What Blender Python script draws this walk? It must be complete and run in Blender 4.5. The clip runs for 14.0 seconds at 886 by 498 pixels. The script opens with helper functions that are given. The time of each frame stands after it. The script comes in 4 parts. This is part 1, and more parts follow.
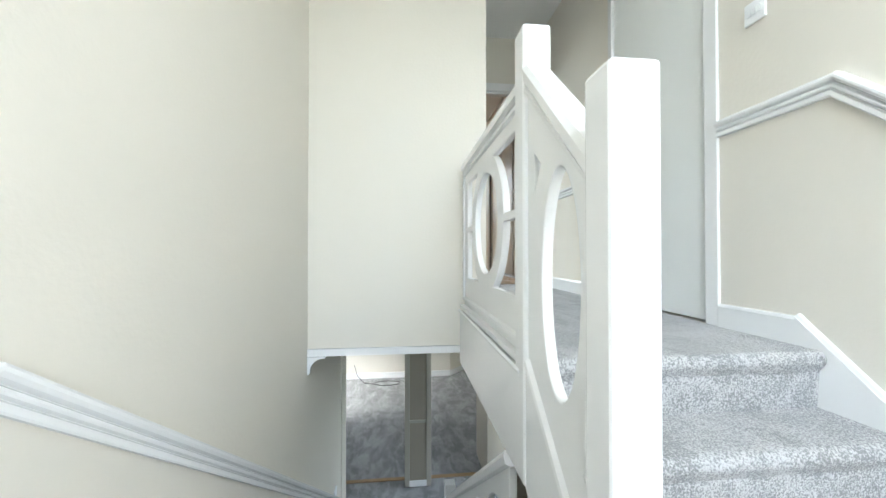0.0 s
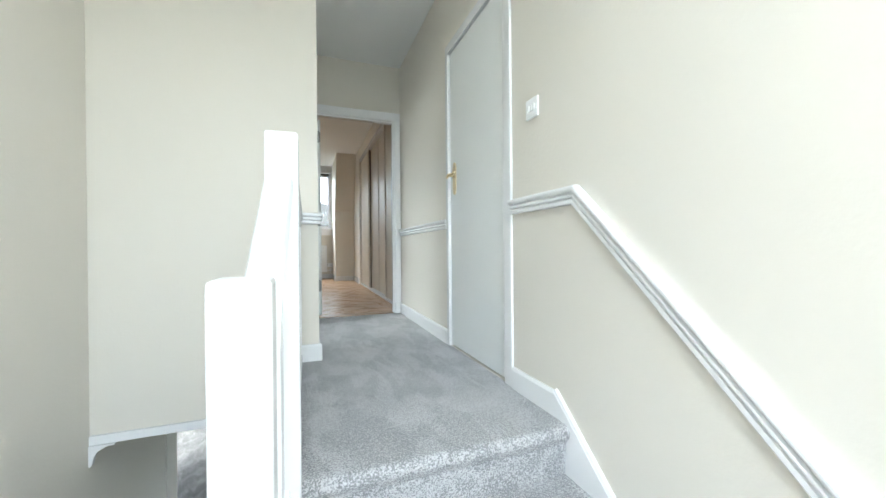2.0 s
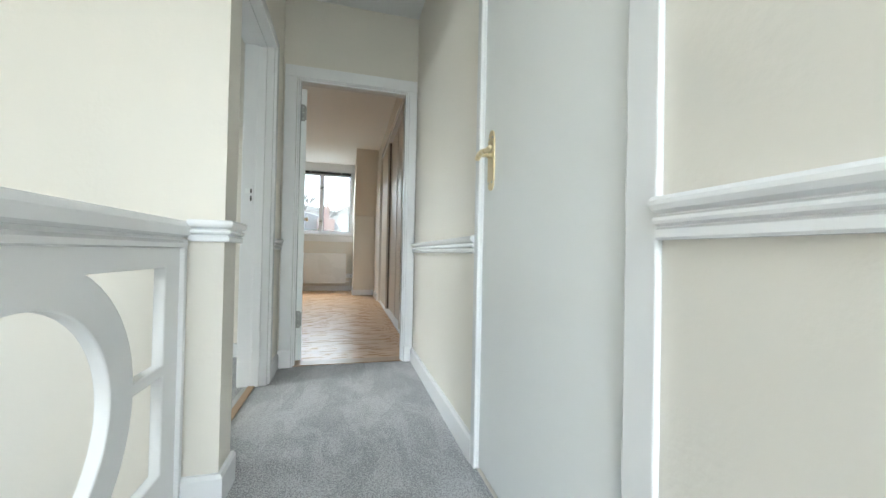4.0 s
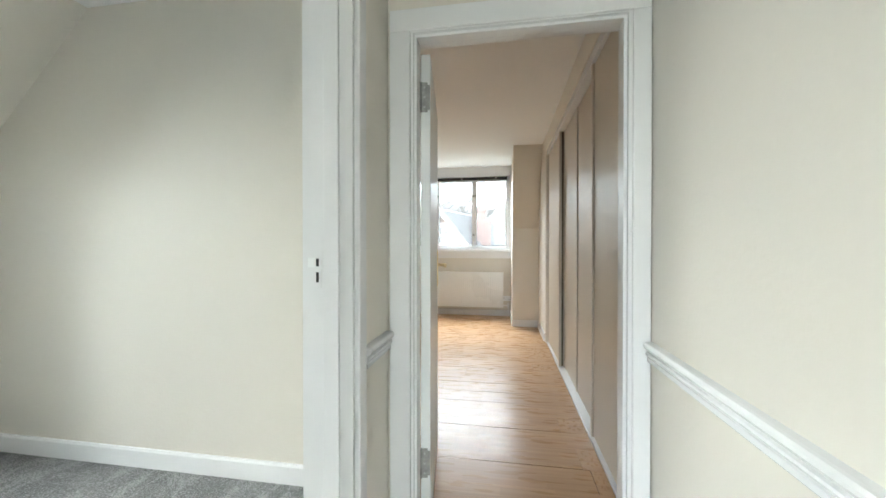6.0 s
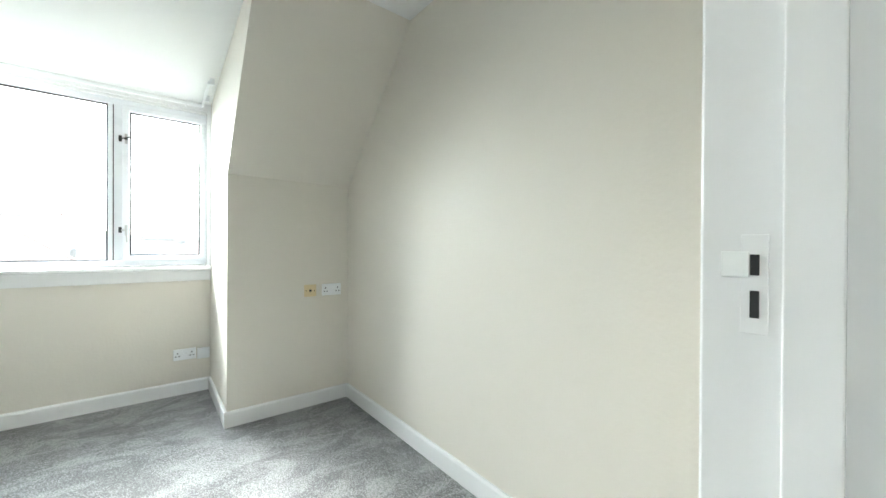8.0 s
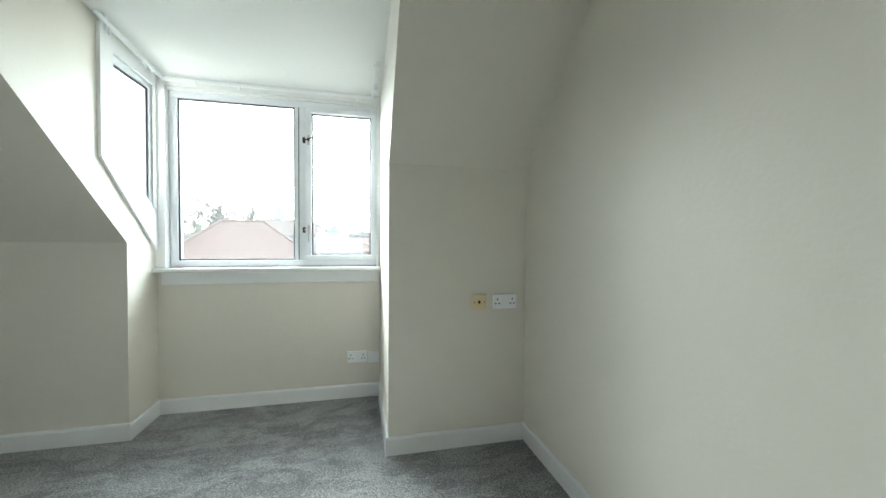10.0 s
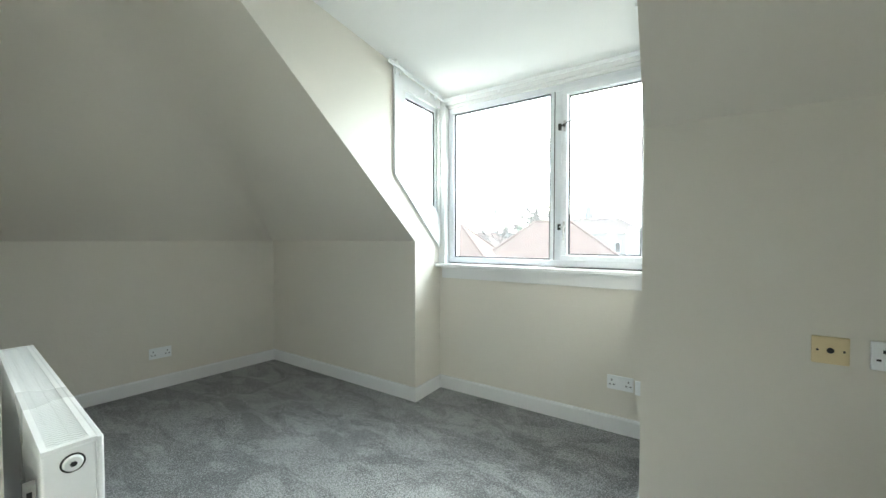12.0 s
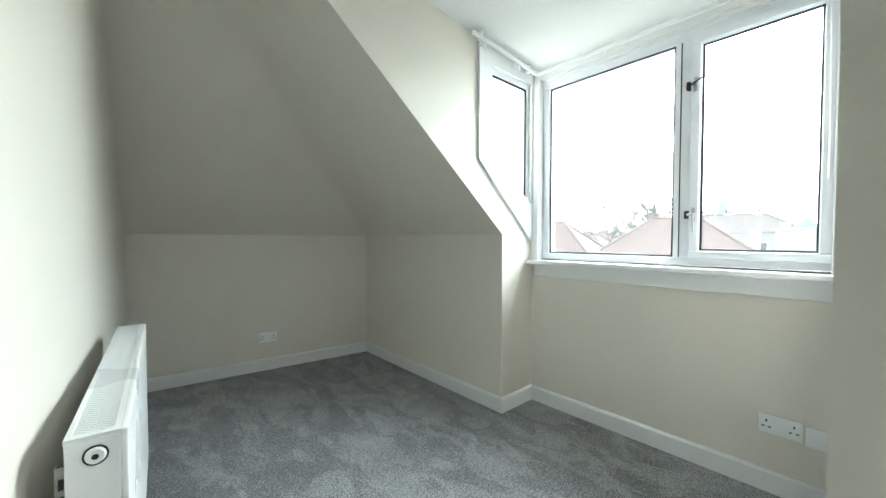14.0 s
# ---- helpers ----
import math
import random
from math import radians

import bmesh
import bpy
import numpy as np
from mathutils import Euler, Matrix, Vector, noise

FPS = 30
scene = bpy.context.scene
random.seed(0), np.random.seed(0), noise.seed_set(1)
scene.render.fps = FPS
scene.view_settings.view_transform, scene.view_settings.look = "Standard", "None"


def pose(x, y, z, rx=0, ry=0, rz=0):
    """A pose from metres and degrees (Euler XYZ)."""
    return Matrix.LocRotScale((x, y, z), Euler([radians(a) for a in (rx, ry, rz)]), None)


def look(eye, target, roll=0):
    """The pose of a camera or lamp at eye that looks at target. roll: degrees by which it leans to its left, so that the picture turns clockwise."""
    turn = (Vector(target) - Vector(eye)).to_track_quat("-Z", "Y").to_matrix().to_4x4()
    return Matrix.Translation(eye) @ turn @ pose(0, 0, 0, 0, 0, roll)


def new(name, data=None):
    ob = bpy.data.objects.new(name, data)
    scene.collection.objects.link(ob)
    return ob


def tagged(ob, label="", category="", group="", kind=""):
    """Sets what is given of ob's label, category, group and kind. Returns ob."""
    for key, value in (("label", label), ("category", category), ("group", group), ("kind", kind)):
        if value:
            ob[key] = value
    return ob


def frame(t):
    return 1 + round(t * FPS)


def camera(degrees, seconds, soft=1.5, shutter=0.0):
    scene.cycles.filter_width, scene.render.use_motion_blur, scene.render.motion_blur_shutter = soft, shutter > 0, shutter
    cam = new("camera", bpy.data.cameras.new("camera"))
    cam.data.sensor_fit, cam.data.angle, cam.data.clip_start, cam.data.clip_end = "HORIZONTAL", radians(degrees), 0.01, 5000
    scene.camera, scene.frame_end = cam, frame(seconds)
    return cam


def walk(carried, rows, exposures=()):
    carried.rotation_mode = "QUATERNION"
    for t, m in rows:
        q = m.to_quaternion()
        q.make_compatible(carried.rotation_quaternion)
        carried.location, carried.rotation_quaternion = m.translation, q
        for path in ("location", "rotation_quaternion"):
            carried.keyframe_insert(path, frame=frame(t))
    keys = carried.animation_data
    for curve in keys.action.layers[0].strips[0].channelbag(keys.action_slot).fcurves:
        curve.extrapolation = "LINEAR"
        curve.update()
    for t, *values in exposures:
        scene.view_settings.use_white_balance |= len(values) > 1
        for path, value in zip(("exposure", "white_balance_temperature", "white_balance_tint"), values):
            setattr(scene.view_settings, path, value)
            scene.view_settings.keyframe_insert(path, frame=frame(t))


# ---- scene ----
cam = camera(101.0, 14.0)
LIGHTNESS = [(0, 3.48, 6100, 5), (2.7, 3.38, 6000, 4), (5, 3.58, 6200, 5), (6, 3.85, 6250, 5), (7.5, 3.95, 6200, 5), (10, 3.18, 6150, 1), (11, 3.35, 6200, 2), (12.5, 3.3, 6150, 2), (14, 3.25, 6100, 1)]
PATH = [
    (0, (-1.383, -3.678, 0.322), (-1.168, -1.69, 0.344), 0.0),
    (0.5, (-1.28, -3.717, 0.489), (-0.908, -1.751, 0.496), -0.3),
    (1, (-1.172, -3.741, 0.601), (-0.653, -1.809, 0.599), -0.4),
    (1.5, (-1.054, -3.763, 0.654), (-0.423, -1.865, 0.653), -0.5),
    (2, (-0.93, -3.738, 0.674), (-0.228, -1.865, 0.667), -0.5),
    (2.5, (-0.791, -3.553, 0.668), (-0.073, -1.686, 0.652), -0.6),
    (2.7, (-0.727, -3.429, 0.652), (-0.006, -1.563, 0.647), -0.3),
    (4.8, (-0.46, -2.169, 1.048), (-0.173, -0.189, 1.047), 0.2),
    (5, (-0.476, -2.018, 1.119), (-0.252, -0.03, 1.098), -0.4),
    (5.5, (-0.462, -1.683, 1.171), (-0.474, 0.317, 1.157), -0.3),
    (6, (-0.496, -1.345, 1.188), (-0.821, 0.628, 1.173), 0.0),
    (6.5, (-0.584, -1.1, 1.174), (-1.293, 0.77, 1.156), 0.3),
    (7, (-0.711, -0.966, 1.154), (-1.794, 0.716, 1.14), 0.1),
    (7.5, (-0.832, -0.903, 1.158), (-2.211, 0.546, 1.144), 0.1),
    (7.7, (-0.87, -0.889, 1.158), (-2.335, 0.473, 1.146), 0.2),
    (9.8, (-1.507, -0.672, 1.177), (-3.418, -0.081, 1.143), 0.3),
    (10, (-1.582, -0.65, 1.19), (-3.53, -0.199, 1.149), 0.3),
    (10.5, (-1.762, -0.62, 1.183), (-3.761, -0.583, 1.148), 0.3),
    (11, (-1.864, -0.512, 1.154), (-3.818, -0.937, 1.137), 0.0),
    (11.5, (-1.937, -0.427, 1.185), (-3.768, -1.231, 1.144), 0.1),
    (12, (-1.985, -0.363, 1.186), (-3.661, -1.453, 1.135), 0.0),
    (12.5, (-2.067, -0.324, 1.17), (-3.59, -1.619, 1.12), 0.1),
    (13, (-2.13, -0.312, 1.156), (-3.541, -1.729, 1.105), 0.1),
    (13.5, (-2.159, -0.409, 1.165), (-3.519, -1.873, 1.098), 0.1),
    (14, (-2.238, -0.447, 1.143), (-3.558, -1.949, 1.088), 0.1),
]
walk(cam, [(t, look(eye, target, roll)) for t, eye, target, roll in PATH], LIGHTNESS)


# ---- world and light ----
world = bpy.data.worlds.new("world")
scene.world = world
world.use_nodes = True
wn, wl = world.node_tree.nodes, world.node_tree.links
wn.clear()
w_out, w_bg, w_sky = wn.new("ShaderNodeOutputWorld"), wn.new("ShaderNodeBackground"), wn.new("ShaderNodeTexSky")
w_sky.sky_type = "NISHITA"
w_sky.sun_disc = False
w_sky.sun_elevation, w_sky.sun_rotation = radians(38), radians(250)
w_sky.air_density, w_sky.dust_density, w_sky.ozone_density = 1.0, 2.5, 1.0
w_bg.inputs["Strength"].default_value = 0.15
w_hue = wn.new("ShaderNodeHueSaturation")
w_hue.inputs["Saturation"].default_value = 0.4
wl.new(w_sky.outputs[0], w_hue.inputs["Color"])
wl.new(w_hue.outputs[0], w_bg.inputs[0])
wl.new(w_bg.outputs[0], w_out.inputs[0])


def lamp(name, kind, m, energy, color=(1, 1, 1), size=1.0, size_y=1.0):
    data = bpy.data.lights.new(name, kind)
    data.energy, data.color = energy, color
    if kind == "AREA":
        data.shape, data.size, data.size_y = "RECTANGLE", size, size_y
    ob = new(name, data)
    ob.matrix_world = m
    return ob


lamp("dormer_sky_light", "AREA", look((-5.5, -1.23, 2.45), (-2.0, -0.8, 1.95)), 23, (0.92, 0.99, 1), 2.6, 1.3)
lamp("room_sky_light", "AREA", look((-1.28, 6.2, 3.4), (-1.28, 2.0, 1.2)), 60, (0.97, 0.99, 1), 3.0, 1.8)
sun = lamp("sun", "SUN", look((0, 0, 0), (0.74, 0.27, -0.62)), 0.5, (1, 0.98, 0.95))
sun.data.angle = radians(20)
lamp("stair_window_light", "AREA", look((-1.05, -5.47, 1.4), (-1.4, 0, 0.3)), 0.3, (0.93, 0.99, 1.0), 1.5, 1.9)
lamp("stair_skylight", "AREA", look((-0.8, -4.9, 2.6), (-1.3, -4.2, 0)), 4.7, (0.93, 0.995, 1.0), 1.1, 1.3)
# unseen fill lamp, added to brighten the lower room
lamp("living_fill_light", "AREA", look((-4.1, 3.4, -1.4), (0, 3.4, -2.0)), 0.32, (0.85, 0.92, 1.0), 1.8, 1.2)


# ---- materials ----
def rgb(c):
    return (c[0], c[1], c[2], 1)


def mat(name, color, rough=0.5, rv=0.03, metal=0.0, vary=0.06, big=1.2, fine=180.0, bump=0.05, dist=0.002, spec=0.5, coat=0.0):
    m = bpy.data.materials.new(name)
    m.use_nodes = True
    n, l = m.node_tree.nodes, m.node_tree.links
    p = n["Principled BSDF"]
    tc = n.new("ShaderNodeTexCoord")
    a, b, r = n.new("ShaderNodeTexNoise"), n.new("ShaderNodeTexNoise"), n.new("ShaderNodeMapRange")
    a.inputs["Scale"].default_value, a.inputs["Detail"].default_value = big, 4
    b.inputs["Scale"].default_value, b.inputs["Detail"].default_value = fine, 3
    l.new(tc.outputs["Object"], a.inputs["Vector"])
    l.new(tc.outputs["Object"], b.inputs["Vector"])
    mix = n.new("ShaderNodeMix")
    mix.data_type = "RGBA"
    mix.inputs[6].default_value = rgb([c * (1 - vary) for c in color])
    mix.inputs[7].default_value = rgb([min(1, c * (1 + vary)) for c in color])
    l.new(a.outputs["Fac"], mix.inputs[0])
    l.new(mix.outputs[2], p.inputs["Base Color"])
    r.inputs["To Min"].default_value, r.inputs["To Max"].default_value = max(0.02, rough - rv), min(1, rough + rv)
    l.new(a.outputs["Fac"], r.inputs["Value"])
    l.new(r.outputs["Result"], p.inputs["Roughness"])
    bu = n.new("ShaderNodeBump")
    bu.inputs["Strength"].default_value, bu.inputs["Distance"].default_value = bump, dist
    l.new(b.outputs["Fac"], bu.inputs["Height"])
    l.new(bu.outputs["Normal"], p.inputs["Normal"])
    p.inputs["Metallic"].default_value = metal
    p.inputs["Specular IOR Level"].default_value = spec
    p.inputs["Coat Weight"].default_value = coat
    return m


CREAM = mat("cream_wall_paint", (0.72, 0.685, 0.618), 0.55, vary=0.02, big=0.9, fine=60, bump=0.22, dist=0.004)
CEIL = mat("white_ceiling_paint", (0.82, 0.825, 0.82), 0.75, vary=0.02, big=0.8, fine=45, bump=0.3, dist=0.004)
GLOSS = mat("white_gloss_paint", (0.82, 0.825, 0.83), 0.26, vary=0.015, big=2.5, fine=22, bump=0.12, dist=0.003)
DOORW = mat("white_satin_door_paint", (0.84, 0.86, 0.855), 0.36, vary=0.015, big=2.0, fine=30, bump=0.1, dist=0.003)
PLASTIC = mat("white_plastic", (0.86, 0.875, 0.89), 0.3, vary=0.01, bump=0.0)
UPVC = mat("white_window_plastic", (0.80, 0.82, 0.86), 0.28, vary=0.01, bump=0.0)
TVPLATE = mat("aged_cream_plastic", (0.72, 0.6, 0.36), 0.35, vary=0.03, bump=0.0)
RADW = mat("white_radiator_enamel", (0.87, 0.885, 0.89), 0.28, vary=0.01, bump=0.04)
DARK = mat("dark_gap", (0.02, 0.02, 0.02), 0.6, bump=0.0)
RUBBER = mat("black_gasket_rubber", (0.025, 0.025, 0.03), 0.5, bump=0.0)
BRASS = mat("brass", (0.78, 0.66, 0.42), 0.3, metal=1.0, vary=0.05, big=30, bump=0.05)
FASTEN = mat("dark_worn_metal", (0.045, 0.045, 0.045), 0.5, metal=0.4, vary=0.1, big=30, bump=0.05)
TOWERM = mat("hazy_grey_stone", (0.25, 0.25, 0.25), 0.9, vary=0.1, big=1, bump=0.1)
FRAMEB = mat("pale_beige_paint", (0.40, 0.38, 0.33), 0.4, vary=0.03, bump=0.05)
STEEL = mat("steel", (0.5, 0.5, 0.5), 0.32, metal=1.0, vary=0.1, big=30, bump=0.05)
OAKSTRIP = mat("oak_threshold", (0.33, 0.21, 0.11), 0.4, vary=0.15, big=14, bump=0.1)
LEAFBEIGE = mat("beige_door_and_wall_shade", (0.31, 0.28, 0.225), 0.45, vary=0.03, bump=0.1)
WARDROBE = mat("beige_wardrobe_laminate", (0.58, 0.52, 0.43), 0.38, rv=0.02, vary=0.02, big=2, fine=90, bump=0.0, dist=0.001, spec=0.5)
WARDTRIM = mat("beige_wardrobe_trim", (0.58, 0.53, 0.46), 0.4, vary=0.02, bump=0.02)
HINGEM = mat("part_painted_steel", (0.33, 0.33, 0.315), 0.45, metal=0.2, vary=0.5, big=60, bump=0.1)
SHADOWM = mat("brown_shadow_paint", (0.12, 0.1, 0.08), 0.8, bump=0.0)
CABLE = mat("black_cable_rubber", (0.03, 0.03, 0.035), 0.5, bump=0.0)


def carpet(name, base, light, streak=0.2, grain=190, amp=0.6, lo=0.25, hi=0.65):
    m = bpy.data.materials.new(name)
    m.use_nodes = True
    n, l = m.node_tree.nodes, m.node_tree.links
    p = n["Principled BSDF"]
    tc = n.new("ShaderNodeTexCoord")
    big, mid, fine = [n.new("ShaderNodeTexNoise") for _ in range(3)]
    for t, s, d in ((big, 3.6, 4), (mid, 75, 4), (fine, grain, 4)):
        t.inputs["Scale"].default_value, t.inputs["Detail"].default_value = s, d
        l.new(tc.outputs["Object"], t.inputs["Vector"])
    big.inputs["Distortion"].default_value = 0.7
    r1, r2, r3 = [n.new("ShaderNodeMapRange") for _ in range(3)]
    for r, t, lo, hi, a, b in ((r1, big, 0.38, 0.66, lo, hi), (r2, mid, 0.3, 0.7, -0.34, 0.34), (r3, fine, 0.39, 0.61, -amp, amp)):
        for k, v in zip(("From Min", "From Max", "To Min", "To Max"), (lo, hi, a, b)):
            r.inputs[k].default_value = v
        l.new(t.outputs["Fac"], r.inputs["Value"])
    brush, mp, r0, a0 = n.new("ShaderNodeTexNoise"), n.new("ShaderNodeMapping"), n.new("ShaderNodeMapRange"), n.new("ShaderNodeMath")
    brush.inputs["Scale"].default_value, brush.inputs["Detail"].default_value, brush.inputs["Distortion"].default_value = 7.0, 6, 1.0
    mp.inputs["Rotation"].default_value, mp.inputs["Scale"].default_value = (0, 0, 0.7), (1, 0.42, 1)
    l.new(tc.outputs["Object"], mp.inputs[0])
    l.new(mp.outputs[0], brush.inputs["Vector"])
    for k, v in zip(("From Min", "From Max", "To Min", "To Max"), (0.47, 0.53, -0.5 * streak, 0.5 * streak)):
        r0.inputs[k].default_value = v
    l.new(brush.outputs["Fac"], r0.inputs["Value"])
    l.new(r0.outputs[0], a0.inputs[0])
    l.new(r1.outputs[0], a0.inputs[1])
    a1, a2 = n.new("ShaderNodeMath"), n.new("ShaderNodeMath")
    a2.use_clamp = True
    l.new(a0.outputs[0], a1.inputs[0])
    l.new(r2.outputs[0], a1.inputs[1])
    l.new(a1.outputs[0], a2.inputs[0])
    l.new(r3.outputs[0], a2.inputs[1])
    mix = n.new("ShaderNodeMix")
    mix.data_type = "RGBA"
    mix.inputs[6].default_value, mix.inputs[7].default_value = rgb(base), rgb(light)
    l.new(a2.outputs[0], mix.inputs[0])
    l.new(mix.outputs[2], p.inputs["Base Color"])
    p.inputs["Roughness"].default_value = 1.0
    p.inputs["Specular IOR Level"].default_value = 0.1
    p.inputs["Sheen Weight"].default_value = 0.25
    bu, bu2 = n.new("ShaderNodeBump"), n.new("ShaderNodeBump")
    bu.inputs["Strength"].default_value, bu.inputs["Distance"].default_value = 0.8, 0.006
    bu2.inputs["Strength"].default_value, bu2.inputs["Distance"].default_value = 0.35, 0.012
    l.new(fine.outputs["Fac"], bu.inputs["Height"])
    l.new(mid.outputs["Fac"], bu2.inputs["Height"])
    l.new(bu2.outputs["Normal"], bu.inputs["Normal"])
    l.new(bu.outputs["Normal"], p.inputs["Normal"])
    return m


CARPET = carpet("grey_twist_carpet", (0.25, 0.252, 0.258), (0.55, 0.55, 0.556), 0.3, 190, 0.7)
CARPET2 = carpet("bedroom_grey_carpet", (0.125, 0.127, 0.13), (0.40, 0.404, 0.41), 0.45, 180, 0.8, 0.15, 0.62)


def laminate():
    m = bpy.data.materials.new("oak_laminate")
    m.use_nodes = True
    n, l = m.node_tree.nodes, m.node_tree.links
    p = n["Principled BSDF"]
    tc, oi, mp = n.new("ShaderNodeTexCoord"), n.new("ShaderNodeObjectInfo"), n.new("ShaderNodeMapping")
    mp.inputs["Scale"].default_value = (1.3, 34, 1)
    add = n.new("ShaderNodeVectorMath")
    sc = n.new("ShaderNodeVectorMath")
    sc.operation = "SCALE"
    sc.inputs["Scale"].default_value = 19.0
    comb = n.new("ShaderNodeCombineXYZ")
    for i in range(3):
        l.new(oi.outputs["Random"], comb.inputs[i])
    l.new(comb.outputs[0], sc.inputs[0])
    l.new(tc.outputs["Object"], add.inputs[0])
    l.new(sc.outputs[0], add.inputs[1])
    l.new(add.outputs[0], mp.inputs[0])
    g = n.new("ShaderNodeTexNoise")
    g.inputs["Scale"].default_value, g.inputs["Detail"].default_value, g.inputs["Distortion"].default_value = 1.6, 6, 0.6
    l.new(mp.outputs[0], g.inputs["Vector"])
    br = n.new("ShaderNodeTexBrick")
    br.offset = 0.37
    br.inputs["Scale"].default_value = 1.0
    for k, v in (("Color1", (0.66, 0.66, 0.66, 1)), ("Color2", (1, 1, 1, 1)), ("Mortar", (0.62, 0.62, 0.62, 1)), ("Mortar Size", 0.0012), ("Brick Width", 0.42), ("Row Height", 0.0645)):
        br.inputs[k].default_value = v
    l.new(add.outputs[0], br.inputs["Vector"])
    ramp = n.new("ShaderNodeValToRGB")
    e = ramp.color_ramp.elements
    e[0].position, e[0].color = 0.2, (0.42, 0.245, 0.13, 1)
    e[1].position, e[1].color = 0.8, (0.53, 0.34, 0.185, 1)
    l.new(g.outputs["Fac"], ramp.inputs[0])
    mul = n.new("ShaderNodeMix")
    mul.data_type, mul.blend_type = "RGBA", "MULTIPLY"
    mul.inputs[0].default_value = 0.4
    l.new(ramp.outputs[0], mul.inputs[6])
    l.new(br.outputs["Color"], mul.inputs[7])
    l.new(mul.outputs[2], p.inputs["Base Color"])
    wob = n.new("ShaderNodeTexNoise")
    wob.inputs["Scale"].default_value = 5
    l.new(tc.outputs["Generated"], wob.inputs["Vector"])
    r = n.new("ShaderNodeMapRange")
    r.inputs["From Min"].default_value, r.inputs["From Max"].default_value = 0.3, 0.7
    r.inputs["To Min"].default_value, r.inputs["To Max"].default_value = 0.22, 0.4
    l.new(wob.outputs["Fac"], r.inputs["Value"])
    p.inputs["Specular IOR Level"].default_value = 0.26
    l.new(r.outputs[0], p.inputs["Roughness"])
    bu = n.new("ShaderNodeBump")
    bu.inputs["Strength"].default_value, bu.inputs["Distance"].default_value = 0.05, 0.002
    l.new(g.outputs["Fac"], bu.inputs["Height"])
    l.new(bu.outputs["Normal"], p.inputs["Normal"])
    return m


LAMINATE = laminate()


# clear pane; a small translucent share paints haze over the view outside
def hazed_glass():
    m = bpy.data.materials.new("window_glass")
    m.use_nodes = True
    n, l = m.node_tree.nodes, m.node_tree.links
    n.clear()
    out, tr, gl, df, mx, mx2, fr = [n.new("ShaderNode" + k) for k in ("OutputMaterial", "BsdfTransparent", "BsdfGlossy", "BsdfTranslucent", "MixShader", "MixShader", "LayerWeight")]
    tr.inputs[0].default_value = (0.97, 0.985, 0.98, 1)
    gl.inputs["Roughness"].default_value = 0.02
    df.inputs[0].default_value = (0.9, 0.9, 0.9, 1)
    veil = n.new("ShaderNodeTexNoise")
    veil.inputs["Scale"].default_value = 3
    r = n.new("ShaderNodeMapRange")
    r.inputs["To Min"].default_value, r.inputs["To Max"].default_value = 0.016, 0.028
    l.new(veil.outputs["Fac"], r.inputs["Value"])
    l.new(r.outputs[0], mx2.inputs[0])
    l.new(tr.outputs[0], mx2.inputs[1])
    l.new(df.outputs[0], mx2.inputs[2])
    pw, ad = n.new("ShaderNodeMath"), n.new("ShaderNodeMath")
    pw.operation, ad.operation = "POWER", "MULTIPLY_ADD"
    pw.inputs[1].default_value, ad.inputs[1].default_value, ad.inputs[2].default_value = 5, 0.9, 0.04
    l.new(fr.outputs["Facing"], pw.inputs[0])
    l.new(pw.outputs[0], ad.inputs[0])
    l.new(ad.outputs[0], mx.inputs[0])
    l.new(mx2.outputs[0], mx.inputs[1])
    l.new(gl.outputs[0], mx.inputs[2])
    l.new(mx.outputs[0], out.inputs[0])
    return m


GLASS = hazed_glass()
TERRACOTTA = mat("weathered_terracotta_tiles", (0.165, 0.105, 0.09), 0.85, vary=0.2, big=0.9, fine=6, bump=0.4, dist=0.05, spec=0.08)
SLATE = mat("grey_slate", (0.10, 0.098, 0.095), 0.85, vary=0.15, big=0.7, fine=5, bump=0.3, dist=0.04, spec=0.08)
BROWNROOF = mat("brown_roof_tiles", (0.135, 0.105, 0.095), 0.85, vary=0.2, big=0.6, fine=5, bump=0.3, dist=0.04, spec=0.08)
RENDERW = mat("white_render", (0.38, 0.375, 0.36), 0.85, vary=0.05, big=0.5, bump=0.1, spec=0.08)
BRICKF = mat("red_brick", (0.15, 0.092, 0.078), 0.85, vary=0.2, big=3, fine=8, bump=0.3, dist=0.02)
BARK = mat("bark", (0.085, 0.08, 0.075), 0.9, vary=0.2, big=4, bump=0.3, spec=0.08)
IVY = mat("ivy_leaves", (0.17, 0.22, 0.16), 0.8, vary=0.3, big=2, bump=0.1, spec=0.08)
WOODS = mat("far_woods", (0.075, 0.072, 0.068), 0.9, vary=0.3, big=0.2, bump=0.1, spec=0.08)
FIELD = mat("ground_cover", (0.08, 0.085, 0.06), 0.95, vary=0.3, big=0.05, bump=0.1, spec=0.08)


# ---- mesh helpers ----
def part(name, bm, material, parent=None, label="", kind="", smooth=False):
    me = bpy.data.meshes.new(name)
    bmesh.ops.recalc_face_normals(bm, faces=bm.faces)
    bm.to_mesh(me)
    bm.free()
    me.materials.append(material)
    if smooth:
        for f in me.polygons:
            f.use_smooth = True
    ob = new(name, me)
    if parent:
        ob.parent = parent
    return tagged(ob, label, "", "", kind)


def thing(name, label, category, at=(0, 0, 0), rz=0.0, group=""):
    ob = new(name)
    ob.matrix_world = pose(at[0], at[1], at[2], 0, 0, rz)
    return tagged(ob, label, category, group)


